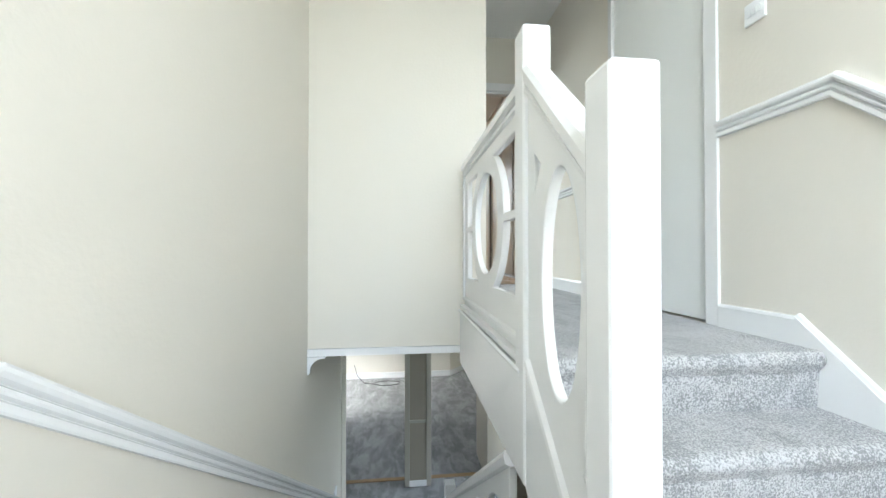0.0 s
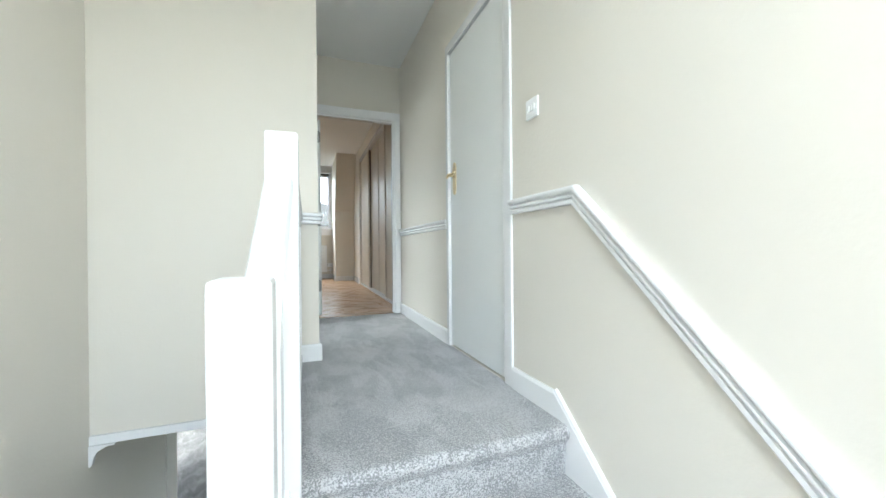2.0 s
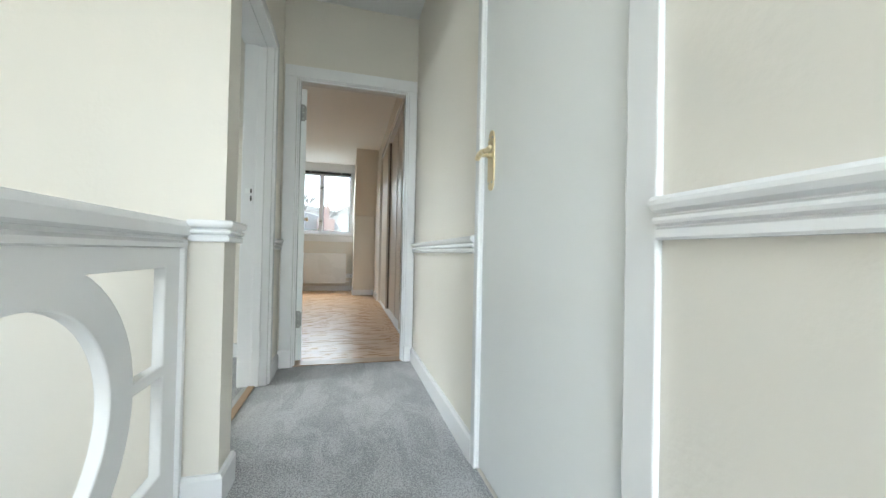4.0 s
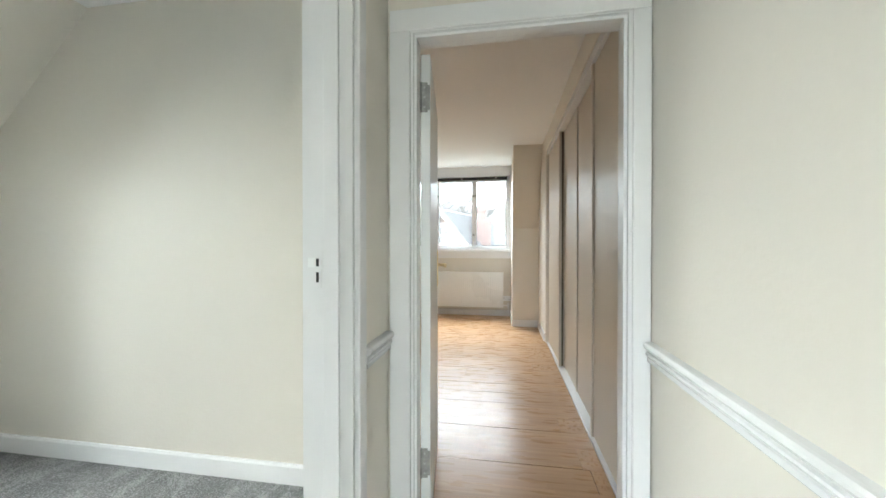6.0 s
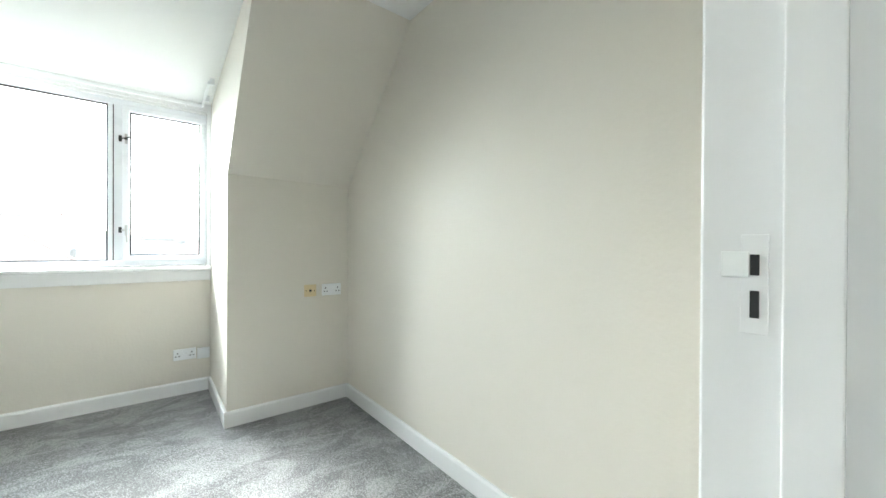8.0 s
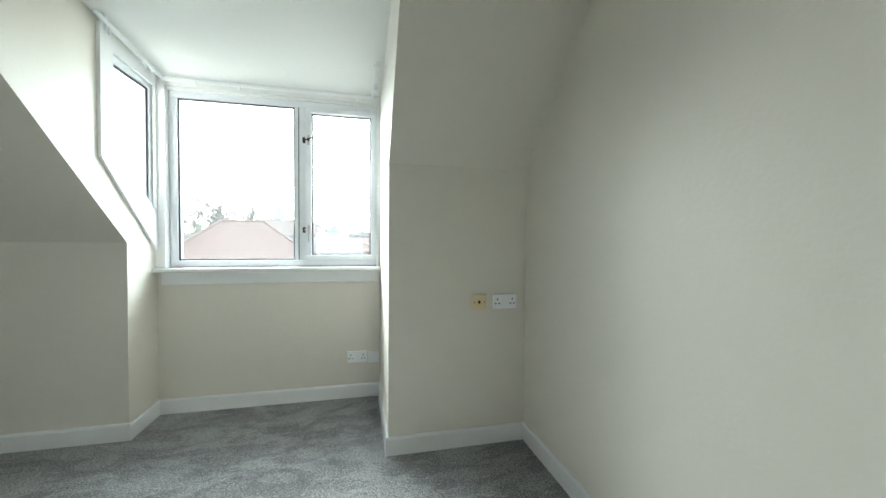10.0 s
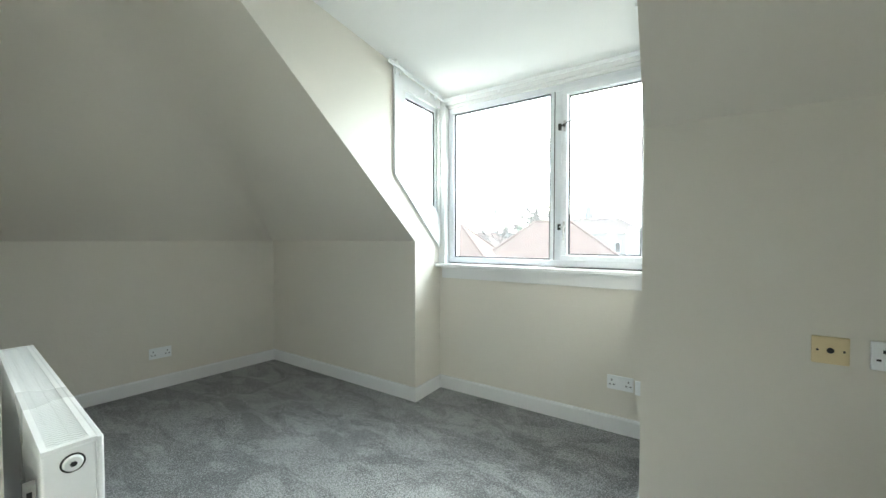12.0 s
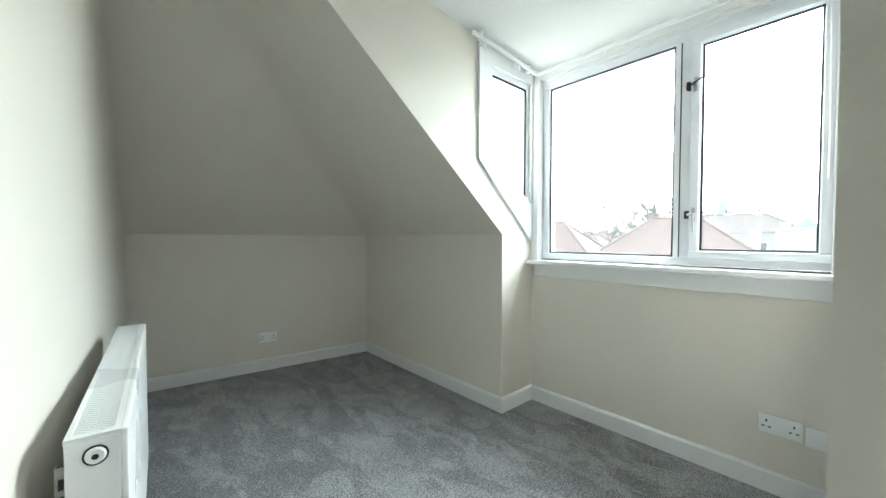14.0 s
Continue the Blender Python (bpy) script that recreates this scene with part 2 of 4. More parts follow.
def add_box(bm, x0, x1, y0, y1, z0, z1, bev=0.0, seg=2):
    b2 = bmesh.new() if bev else bm
    vs = [b2.verts.new(p) for p in ((x0, y0, z0), (x1, y0, z0), (x1, y1, z0), (x0, y1, z0), (x0, y0, z1), (x1, y0, z1), (x1, y1, z1), (x0, y1, z1))]
    for f in ((3, 2, 1, 0), (4, 5, 6, 7), (0, 1, 5, 4), (1, 2, 6, 5), (2, 3, 7, 6), (3, 0, 4, 7)):
        b2.faces.new([vs[i] for i in f])
    if bev:
        bmesh.ops.bevel(b2, geom=list(b2.edges), offset=bev, segments=seg, affect="EDGES", profile=0.5)
        me = bpy.data.meshes.new("tmp")
        b2.to_mesh(me)
        b2.free()
        bm.from_mesh(me)
        bpy.data.meshes.remove(me)
    return bm


def boxes(*rows, bev=0.0):
    bm = bmesh.new()
    for r in rows:
        add_box(bm, *r, bev=bev)
    return bm


def prism(poly, axis, a, b, bm=None):
    """A polygon given in the other two axes (in x, y, z order), drawn out along axis from a to b."""
    bm = bm or bmesh.new()

    def at(p, w):
        q = list(p)
        q.insert("xyz".index(axis), w)
        return q

    lo, hi = [bm.verts.new(at(p, a)) for p in poly], [bm.verts.new(at(p, b)) for p in poly]
    bm.faces.new(lo)
    bm.faces.new(list(reversed(hi)))
    for i in range(len(poly)):
        j = (i + 1) % len(poly)
        bm.faces.new((lo[i], hi[i], hi[j], lo[j]))
    return bm


def slab(points, thick, direction, bm=None):
    """A flat face through the points, thickened along direction."""
    bm = bm or bmesh.new()
    d = Vector(direction) * thick
    lo, hi = [bm.verts.new(p) for p in points], [bm.verts.new(Vector(p) + d) for p in points]
    bm.faces.new(lo)
    bm.faces.new(list(reversed(hi)))
    for i in range(len(points)):
        j = (i + 1) % len(points)
        bm.faces.new((lo[i], hi[i], hi[j], lo[j]))
    return bm


def cyl(bm, p0, p1, r0, r1=None, seg=16, cap=True):
    p0, p1 = Vector(p0), Vector(p1)
    r1 = r0 if r1 is None else r1
    q = (p1 - p0).to_track_quat("Z", "Y")
    rings = []
    for p, r in ((p0, r0), (p1, r1)):
        rings.append([bm.verts.new(p + q @ Vector((r * math.cos(2 * math.pi * i / seg), r * math.sin(2 * math.pi * i / seg), 0))) for i in range(seg)])
    for i in range(seg):
        j = (i + 1) % seg
        bm.faces.new((rings[0][i], rings[0][j], rings[1][j], rings[1][i]))
    if cap:
        bm.faces.new(list(reversed(rings[0])))
        bm.faces.new(rings[1])
    return bm


def tube(bm, pts, radii, seg=8):
    for a, b, r, s in zip(pts, pts[1:], radii, radii[1:]):
        cyl(bm, a, b, r, s, seg)
    return bm


def sweep(path, profile, out, bm=None, flip=1):
    """Sweeps profile (out from the wall, up across the run) along a path that lies in one wall plane, with mitred bends."""
    bm = bm or bmesh.new()
    path, n = [Vector(p) for p in path], Vector(out).normalized()
    rings = []
    for i, p in enumerate(path):
        d = [(path[j + 1] - path[j]).normalized() for j in (i - 1, i) if 0 <= j < len(path) - 1]
        ups = [n.cross(t) * flip for t in d]
        ups = [u if u.z > 0 else -u for u in ups]
        up = sum(ups, Vector()) / len(ups)
        up = up / up.length_squared
        rings.append([bm.verts.new(p + n * a + up * b) for a, b in profile])
    for r0, r1 in zip(rings, rings[1:]):
        for i in range(len(profile)):
            j = (i + 1) % len(profile)
            bm.faces.new((r0[i], r0[j], r1[j], r1[i]))
    bm.faces.new(list(reversed(rings[0])))
    bm.faces.new(rings[-1])
    return bm


DADO = [(0, -0.068), (0.014, -0.068), (0.0175, -0.064), (0.0175, -0.052), (0.011, -0.048), (0.011, -0.0465), (0.021, -0.043), (0.0235, -0.038), (0.022, -0.033), (0.013, -0.029), (0.013, -0.027), (0.026, -0.022), (0.031, -0.014), (0.031, -0.007), (0.026, -0.001), (0.018, 0), (0, 0)]
SKIRT = [(0, 0), (0.016, 0), (0.016, 0.088), (0.010, 0.1), (0, 0.1)]


def cut_panel(name, outline, holes, x, thick, material, parent, label="", bevel=0.004):
    """A board in the plane of y and z with holes through it, centred on x."""
    cu = bpy.data.curves.new(name, "CURVE")
    cu.dimensions, cu.fill_mode = "2D", "BOTH"
    cu.extrude, cu.bevel_depth, cu.bevel_resolution = thick / 2 - bevel, bevel, 1
    for ring in [outline] + holes:
        s = cu.splines.new("POLY")
        s.points.add(len(ring) - 1)
        for pt, (u, v) in zip(s.points, ring):
            pt.co = (u, v, 0, 1)
        s.use_cyclic_u = True
    tmp = bpy.data.objects.new(name, cu)
    scene.collection.objects.link(tmp)
    me = bpy.data.meshes.new_from_object(tmp.evaluated_get(bpy.context.evaluated_depsgraph_get()))
    bpy.data.objects.remove(tmp)
    b2 = bmesh.new()
    b2.from_mesh(me)
    bmesh.ops.remove_doubles(b2, verts=b2.verts, dist=2e-5)
    b2.to_mesh(me)
    b2.free()
    me.transform(Matrix(((0, 0, 1, x), (1, 0, 0, 0), (0, 1, 0, 0), (0, 0, 0, 1))))
    me.materials.clear()
    me.materials.append(material)
    me.name = name
    ob = new(name, me)
    ob.parent = parent
    return tagged(ob, label)


def ellipse(cu, cv, a, b, n=48):
    return [(cu + a * math.cos(2 * math.pi * i / n), cv + b * math.sin(2 * math.pi * i / n)) for i in range(n)]

# ---- large structure ----
TOP = 2.55          # hall ceiling
LOW = -2.6          # lower floor
LAND = -0.76        # half landing


def west(y, d=0.0):
    """The slightly skewed stair wall; d moves it into the bedroom."""
    return -1.955 + (y + 1.4) * 0.065 - d


def S(name, bm, material, label=""):
    return part(name, bm, material, None, label, "structure")


# hall
S("floor_landing", boxes((-0.99, 0.0, -2.59, 0.0, -0.25, 0.0)), CARPET, "grey twist carpet on the upper landing")
S("floor_doorway", boxes((-1.05, -0.99, -1.28, 0.0, -0.25, 0.0)), CARPET, "grey carpet in the bedroom doorway")
S("ceiling_hall", boxes((-2.4, 0.12, -4.2, 0.1, TOP, TOP + 0.1), (-2.4, -1.4, -5.5, -4.2, TOP, TOP + 0.1), (-0.2, 0.12, -5.5, -4.2, TOP, TOP + 0.1)), CEIL, "white painted hall ceiling")
S("wall_hall_east", boxes((0.0, 0.12, -5.62, -2.15, LOW, TOP), (0.0, 0.12, -2.15, -1.395, 2.03, TOP), (0.0, 0.12, -1.395, 0.0, LOW, TOP), (0.0, 0.12, -2.15, -1.395, LOW, 0.0), (0.12, 0.2, -2.3, -1.2, -0.1, 2.2)), CREAM, "cream painted hall wall with a white door")
S("wall_hall_end", boxes((-0.93, -0.838, 0.0, 0.1, 0, TOP), (-0.838, -0.05, 0.0, 0.1, 2.005, TOP), (-0.05, 0.12, 0.0, 0.1, 0, TOP)), CREAM, "cream painted wall round the open doorway")
S("wall_hall_west", boxes((-1.078, -0.93, -0.33, 0.43, 0, TOP), (-1.078, -0.93, -1.195, -0.33, 2.03, TOP), (-1.078, -0.93, -1.28, -1.195, 0, TOP)), CREAM, "cream painted wall between hall and carpeted bedroom")
S("wall_bulkhead", boxes((west(-1.4) - 0.13, -0.86, -1.4, -1.28, -0.255, TOP), (-0.929, -0.875, -1.28, -1.222, 0, TOP)), CREAM, "cream painted wall above the stairwell opening")
S("wall_stair_south", boxes((-2.4, -1.85, -5.62, -5.5, LOW, TOP), (-0.15, 0.0, -5.62, -5.5, LOW, TOP), (-1.85, -0.15, -5.62, -5.5, LOW, 0.25), (-1.85, -0.15, -5.62, -5.5, 2.3, TOP)), CREAM, "cream painted wall behind the half landing")
bm = slab([(west(-5.5), -5.5, LOW), (west(-0.35), -0.35, LOW), (west(-0.35), -0.35, -0.3), (west(-1.402), -1.402, -0.3), (west(-1.402), -1.402, TOP), (west(-5.5), -5.5, TOP)], 0.11, (-1, 0, 0))
S("wall_stair_west", bm, CREAM, "cream painted stairwell wall with a dado rail")
S("landing_half", boxes((-2.3, 0.0, -5.5, -3.1, LAND - 0.2, LAND)), CARPET, "grey carpet on the half landing")

# lower hall and room below
S("floor_lower", boxes((-5.0, 0.6, -5.5, 1.08, LOW - 0.2, LOW), (-5.0, 0.6, 1.14, 6.0, LOW - 0.2, LOW)), CARPET2, "grey carpet on the lower floor")
S("threshold_lower", boxes((-3.2, 0.6, 1.08, 1.14, LOW - 0.2, LOW + 0.006)), OAKSTRIP, "narrow oak threshold strip between two carpets")
S("ceiling_lower", boxes((-5.0, 0.6, -1.28, 5.9, -0.31, -0.26)), CEIL, "white lower ceiling")
S("wall_lower_far", boxes((-5.0, -0.27, 5.0, 5.12, LOW, -0.31)), CREAM, "cream lower wall")
S("wall_lower_bay", slab([(-0.27, 5.0, LOW), (0.55, 5.85, LOW), (0.55, 5.85, -0.31), (-0.27, 5.0, -0.31)], 0.12, (-0.7, 0.7, 0)), CREAM, "cream angled lower wall")
S("wall_lower_east", boxes((0.3, 0.42, 1.6, 5.7, LOW, -0.31)), CREAM, "cream lower wall")
# wall in the darker door beige: its shade is put into the colour
S("wall_lower_side", boxes((-0.32, -0.2, 0.9, 1.6, LOW, -0.31), (-0.2, 0.42, 1.5, 1.6, LOW, -0.31), (-0.43, 0.0, -0.6, -0.5, LOW, -0.31)), LEAFBEIGE, "beige lower wall by the doorway, shade put into its colour")
# the opening at y 2.4 to 4.4 is added for the fill lamp, out of view
S("wall_lower_west", boxes((-4.3, -4.2, -0.4, 2.4, LOW, -0.31), (-4.3, -4.2, 4.4, 5.0, LOW, -0.31), (-4.3, -4.2, 2.4, 4.4, LOW, -2.1), (-4.3, -4.2, 2.4, 4.4, -0.7, -0.31), (-4.3, west(-0.4), -0.55, -0.35, LOW, -0.31)), CREAM, "cream lower wall with an unseen opening added for light")
S("baseboard_lower", boxes((-4.2, -0.27, 4.984, 4.998, LOW, LOW + 0.13)), GLOSS, "white gloss skirting board")
S("baseboard_lower_bay", slab([(-0.27, 4.985, LOW), (0.3, 5.575, LOW), (0.3, 5.575, LOW + 0.13), (-0.27, 4.985, LOW + 0.13)], 0.014, (-0.7, 0.7, 0)), GLOSS, "white gloss skirting board")

# carpeted bedroom
KN, KS, YN, YS, YA, YB = -3.61, -4.1, 0.33, -3.667, -0.488, -1.98   # knee walls, end walls, dormer cheeks
BC = 2.5


def roof_z(x):
    """The slope south of the dormer."""
    return 1.174 + 0.845 * (x + 4.1)


def roof_n(x):
    """The slightly steeper slope north of it."""
    return 1.619 + 1.03 * (x + 3.61)


def ys(x):
    """The slightly skewed south wall."""
    return -3.74 - 0.105 * (x + 4.1)


XC = -4.1 + (BC - 1.174) / 0.845     # where the slopes meet the ceiling
XN = -3.61 + (BC - 1.619) / 1.03
S("floor_bedroom", prism([(-4.5, YN), (-1.05, YN), (-1.05, -1.28), (-2.07, -1.285), (-2.24, ys(-2.2)), (-4.5, ys(-4.5))], "z", -0.12, -0.001), CARPET2, "grey carpet with brushed marks")
S("wall_bedroom_north", boxes((-4.0, -1.05, YN, 0.43, 0, 2.7)), CREAM, "cream painted bedroom wall")
S("wall_bedroom_south", prism([(-4.3, ys(-4.3)), (-2.25, ys(-2.25)), (-2.25, ys(-2.25) - 0.12), (-4.3, ys(-4.3) - 0.12)], "z", 0, 2.6), CREAM, "cream painted low wall under the roof slope")
bm = slab([(-2.079, -1.28, 0), (-2.254, -3.95, 0), (-2.254, -3.95, 2.6), (-2.079, -1.28, 2.6)], 0.012, (1, 0, 0))
S("wall_bedroom_east", bm, CREAM, "cream painted bedroom wall with a radiator")
S("wall_bedroom_passage", boxes((-2.079, -1.05, -1.3, -1.279, 0, 2.6)), CREAM, "cream painted wall beside the bedroom door")
S("wall_knee_north", boxes((KN - 0.1, KN, YA + 0.03, YN, 0, roof_n(KN))), CREAM, "cream painted pier with sockets beside the dormer")
S("wall_knee_south", boxes((KS - 0.1, KS, -3.86, YB - 0.09, 0, 1.174)), CREAM, "cream painted low pier beside the dormer")
up = (-0.69, 0, 0.72)
S("slope_north", slab([(KN, YA + 0.03, roof_n(KN)), (XN, YA + 0.03, BC), (XN, YN, BC), (KN, YN, roof_n(KN))], 0.1, up), CREAM, "cream sloping ceiling beside the dormer")
Y2 = -3.74 + 0.93 * (BC - 1.187)
bm = bmesh.new()
rows = []
for i in range(15):
    t = i / 14
    h = Vector((KS, ys(KS), 1.174)).lerp(Vector((XC, Y2, BC)), t)
    right = Vector((-2.24, ys(-2.24), 1.174)).lerp(Vector((-2.16, Y2 - 0.04, BC)), t)
    d = 0.003 + 0.37 * t
    a, b = h + Vector((0, d, 0)), h + (right - h).normalized() * d
    rows.append([Vector((h.x, YB - 0.09, h.z))] + [a * (1 - u) ** 2 + h * 2 * u * (1 - u) + b * u * u for u in [k / 10 for k in range(11)]] + [right])
for lift in (0, 0.1):
    grid = [[bm.verts.new(p + Vector((-lift * 0.5, -lift * 0.3, lift))) for p in row] for row in rows]
    for g0, g1 in zip(grid, grid[1:]):
        for k in range(len(g0) - 1):
            bm.faces.new((g0[k], g0[k + 1], g1[k + 1], g1[k]))
ob = part("slope_south", bm, CREAM, None, "cream sloping ceiling with a soft bend above the low walls", "structure", smooth=True)
S("ceiling_bedroom", prism([(XN - 0.02, YN), (-1.05, YN), (-1.05, -1.28), (-2.07, -1.285), (-2.16, Y2 - 0.15), (XC - 0.02, Y2 - 0.1), (XC - 0.02, YB), (XN - 0.02, YA)], "z", BC, BC + 0.1), CEIL, "white painted bedroom ceiling")
S("ceiling_dormer", slab([(-4.52, YB - 0.09, 2.285), (XC, YB - 0.09, BC), (XC, YB, BC), (XN, YA, BC), (XN, YA + 0.03, BC), (-4.52, YA + 0.03, 2.285)], 0.12, (0, 0, 1)), CEIL, "white painted dormer ceiling")
# cheeks
cheek = [(XN, BC + 0.05), (XN, BC), (KN, roof_n(KN)), (KN, 0), (-4.5, 0), (-4.5, 2.3)]
S("cheek_north", prism(cheek, "y", YA, YA + 0.03), CREAM, "cream painted dormer cheek")
bm = prism([(XC, BC + 0.05), (XC, BC), (-3.95, roof_z(-3.95)), (-3.95, 2.36)], "y", YB - 0.09, YB)
prism([(-3.95, 2.22), (-3.95, 2.36), (-4.5, 2.32), (-4.5, 2.22)], "y", YB - 0.09, YB, bm)
prism([(-3.95, roof_z(-3.95)), (-3.95, 1.69), (-4.4, 1.36), (-4.4, 0), (KS, 0), (KS, 1.174)], "y", YB - 0.09, YB, bm)
prism([(-4.4, 2.22), (-4.4, 0), (-4.5, 0), (-4.5, 2.22)], "y", YB - 0.09, YB, bm)
S("cheek_south", bm, CREAM, "cream painted dormer cheek with a side light")
S("wall_under_window", boxes((-4.55, -4.43, YB, YA, 0, 0.985)), CREAM, "cream painted wall under the dormer window")
S("lintel_dormer", boxes((-4.55, -4.425, YB, YA, 2.235, 2.33)), GLOSS, "white head lining over the dormer window")

# wooden floored bedroom
RY0, RY1, RX0, RX1 = 0.1, 4.97, -3.0, 0.02
FC = 2.55
S("wall_room_west", boxes((RX0 - 0.1, RX0, 0.43, 5.1, 0, FC)), CREAM, "cream painted wall")
S("wall_room_south", boxes((RX0, -1.05, 0.43, 0.45, 0, FC)), CREAM, "cream painted wall")
S("wall_room_east", boxes((0.62, 0.72, 0.1, 3.3, 0, FC), (RX1, 0.12, 3.3, 5.1, 0, FC), (RX1, 0.72, 0.1, 0.12, 0, FC), (0.12, 0.72, 3.3, 3.4, 0, FC), (RX1 + 0.005, 0.1, 0.12, 3.3, 2.36, FC)), CREAM, "cream painted wall over the wardrobe")
S("ceiling_room", boxes((RX0, 0.72, 0.1, 4.2, FC, FC + 0.1), (-2.3, -0.36, 4.2, 5.1, FC, FC + 0.1)), CEIL, "white painted ceiling")
S("pier_room", prism([(4.17, 0), (4.17, 1.45), (3.68, FC), (5.05, FC), (5.05, 0)], "x", -0.36, RX1 - 0.002), CREAM, "cream painted pier beside the dormer window")
S("pier_room_west", prism([(4.17, 0), (4.17, 1.45), (3.68, FC), (5.05, FC), (5.05, 0)], "x", -3.0, -2.2), CREAM, "cream painted pier beside the dormer window")
S("wall_room_window", boxes((-2.2, -0.36, RY1, 5.1, 0, 1.13)), CREAM, "cream painted wall under the window")
S("wall_room_window_head", boxes((-2.2, -0.36, RY1, 5.1, 2.42, FC)), CEIL, "white painted strip over the window")

# stairs
stairs = thing("upper_stairs", "short flight of steps in grey carpet between white strings", "stairs")


def step(y, z, x0, x1, depth, rise, parent, dirn=-1):
    """One carpeted step with a rounded nose at y; dirn -1: the nose faces -y."""
    r = 0.028
    pts = [(y - dirn * (depth + 0.03), z), (y - dirn * r, z)]
    pts += [(y - dirn * (r - r * math.sin(a)), z - r + r * math.cos(a)) for a in [math.pi * k / 12 for k in range(1, 9)]]
    pts += [(y - dirn * 0.022, z - 0.07), (y - dirn * 0.03, z - rise), (y - dirn * (depth + 0.03), z - rise)]
    part("step", prism(pts, "x", x0, x1), CARPET, parent)


for k in range(4):
    step(-2.63 - 0.21 * k, -0.19 * k, -0.965, -0.016, 0.21 if k else 0.01, 0.19, stairs)
stairs2 = thing("lower_stairs", "straight flight of grey carpeted steps going down", "stairs")
for k in range(1, 10):
    yy = -3.1 + 0.247 * k
    step(yy, LAND - 0.184 * k, -2.07, -1.03, 0.247, 0.184, stairs2, 1)
S("soffit_stair", slab([(-0.98, -2.6, -0.3), (0, -2.6, -0.3), (0, -3.26, -0.96), (-0.98, -3.26, -0.96)], 0.04, (0, 0, -1)), CREAM, "cream soffit under the upper steps")
S("string_east", prism([(-2.53, 0.1), (-3.42, -0.66), (-5.5, -0.66), (-5.5, -0.9), (-3.3, -0.9), (-2.53, -0.2)], "x", -0.016, -0.001), GLOSS, "white gloss stair string against the wall")
S("string_cap", sweep([(0, -2.53, 0.1), (0, -3.42, -0.66), (0, -5.5, -0.66)], [(0, 0), (0.014, 0), (0.011, 0.012), (0, 0.014)], (-1, 0, 0)), GLOSS, "white rounded top edge of the stair string")

# skirtings
def skirt(path, out, name="baseboard"):
    return S(name, sweep(path, SKIRT, out), GLOSS, "white gloss skirting board")


skirt([(0, 0 - 0.025, 0), (0, -1.362, 0)], (-1, 0, 0))
skirt([(0, -2.217, 0), (0, -2.53, 0)], (-1, 0, 0))
skirt([(-0.93, -0.265, 0), (-0.93, -0.025, 0)], (1, 0, 0))
skirt([(KN, YN, 0), (-1.05, YN, 0)], (0, -1, 0))
skirt([(KN, YA - 0.016, 0), (KN, YN - 0.016, 0)], (1, 0, 0))
skirt([(-4.43, YA, 0), (KN, YA, 0)], (0, -1, 0))
skirt([(-4.43, YB + 0.016, 0), (-4.43, YA - 0.016, 0)], (1, 0, 0))
skirt([(-4.43, YB, 0), (KS + 0.016, YB, 0)], (0, 1, 0))
skirt([(KS, ys(KS) + 0.016, 0), (KS, YB, 0)], (1, 0, 0))
skirt([(KS, ys(KS), 0), (-2.24, ys(-2.24), 0)], (0.105, 1, 0))
skirt([(-2.252, -3.92, 0), (-2.08, -1.29, 0)], (-1, 0.065, 0))
skirt([(-2.079, -1.279, 0), (-1.05, -1.279, 0)], (0, 1, 0))
skirt([(-0.36, RY1, 0), (-2.2, RY1, 0)], (0, -1, 0))
skirt([(-0.36, 4.17, 0), (RX1 - 0.018, 4.17, 0)], (0, -1, 0))
skirt([(-0.36, 4.154, 0), (-0.36, RY1 - 0.016, 0)], (-1, 0, 0))
skirt([(RX1, 3.36, 0), (RX1, 4.154, 0)], (-1, 0, 0))


def corner_sweep(name, path, profile, label):
    """A moulding round a corner: path in plan at one height, the profile stands out to its right."""
    bm, rings = bmesh.new(), []
    path = [Vector(p) for p in path]
    for i, p in enumerate(path):
        d = [(path[j + 1] - path[j]).normalized() for j in (i - 1, i) if 0 <= j < len(path) - 1]
        n = sum([Vector((t.y, -t.x, 0)) for t in d], Vector()) / len(d)
        n = n / n.length_squared
        rings.append([bm.verts.new(p + n * a + Vector((0, 0, b))) for a, b in profile])
    for r0, r1 in zip(rings, rings[1:]):
        for i in range(len(profile)):
            j = (i + 1) % len(profile)
            bm.faces.new((r0[i], r0[j], r1[j], r1[i]))
    bm.faces.new(list(reversed(rings[0])))
    bm.faces.new(rings[-1])
    return S(name, bm, GLOSS, label)


def dado(path, out):
    return S("dado_rail", sweep(path, DADO, out), GLOSS, "white gloss moulded dado rail")


dado([(0, -0.025, 0.866), (0, -1.362, 0.872)], (-1, 0, 0))
dado([(0, -2.217, 0.898), (0, -2.67, 0.898), (0, -3.46, 0.145), (0, -5.5, 0.145)], (-1, 0, 0))
dado([(-0.93, -0.262, 0.87), (-0.93, -0.025, 0.87)], (1, 0, 0))
corner_sweep("dado_rail", [(-0.955, -1.4, 0.89), (-0.86, -1.4, 0.89), (-0.86, -1.262, 0.89)], DADO, "white gloss moulded dado rail")
corner_sweep("baseboard", [(-0.97, -1.4, 0), (-0.86, -1.4, 0), (-0.86, -1.27, 0)], SKIRT, "white gloss skirting board")
dado([(west(-5.5), -5.5, 0.144), (west(-3.0), -3.0, 0.144), (west(-0.5), -0.5, -1.76)], (1, -0.065, 0))

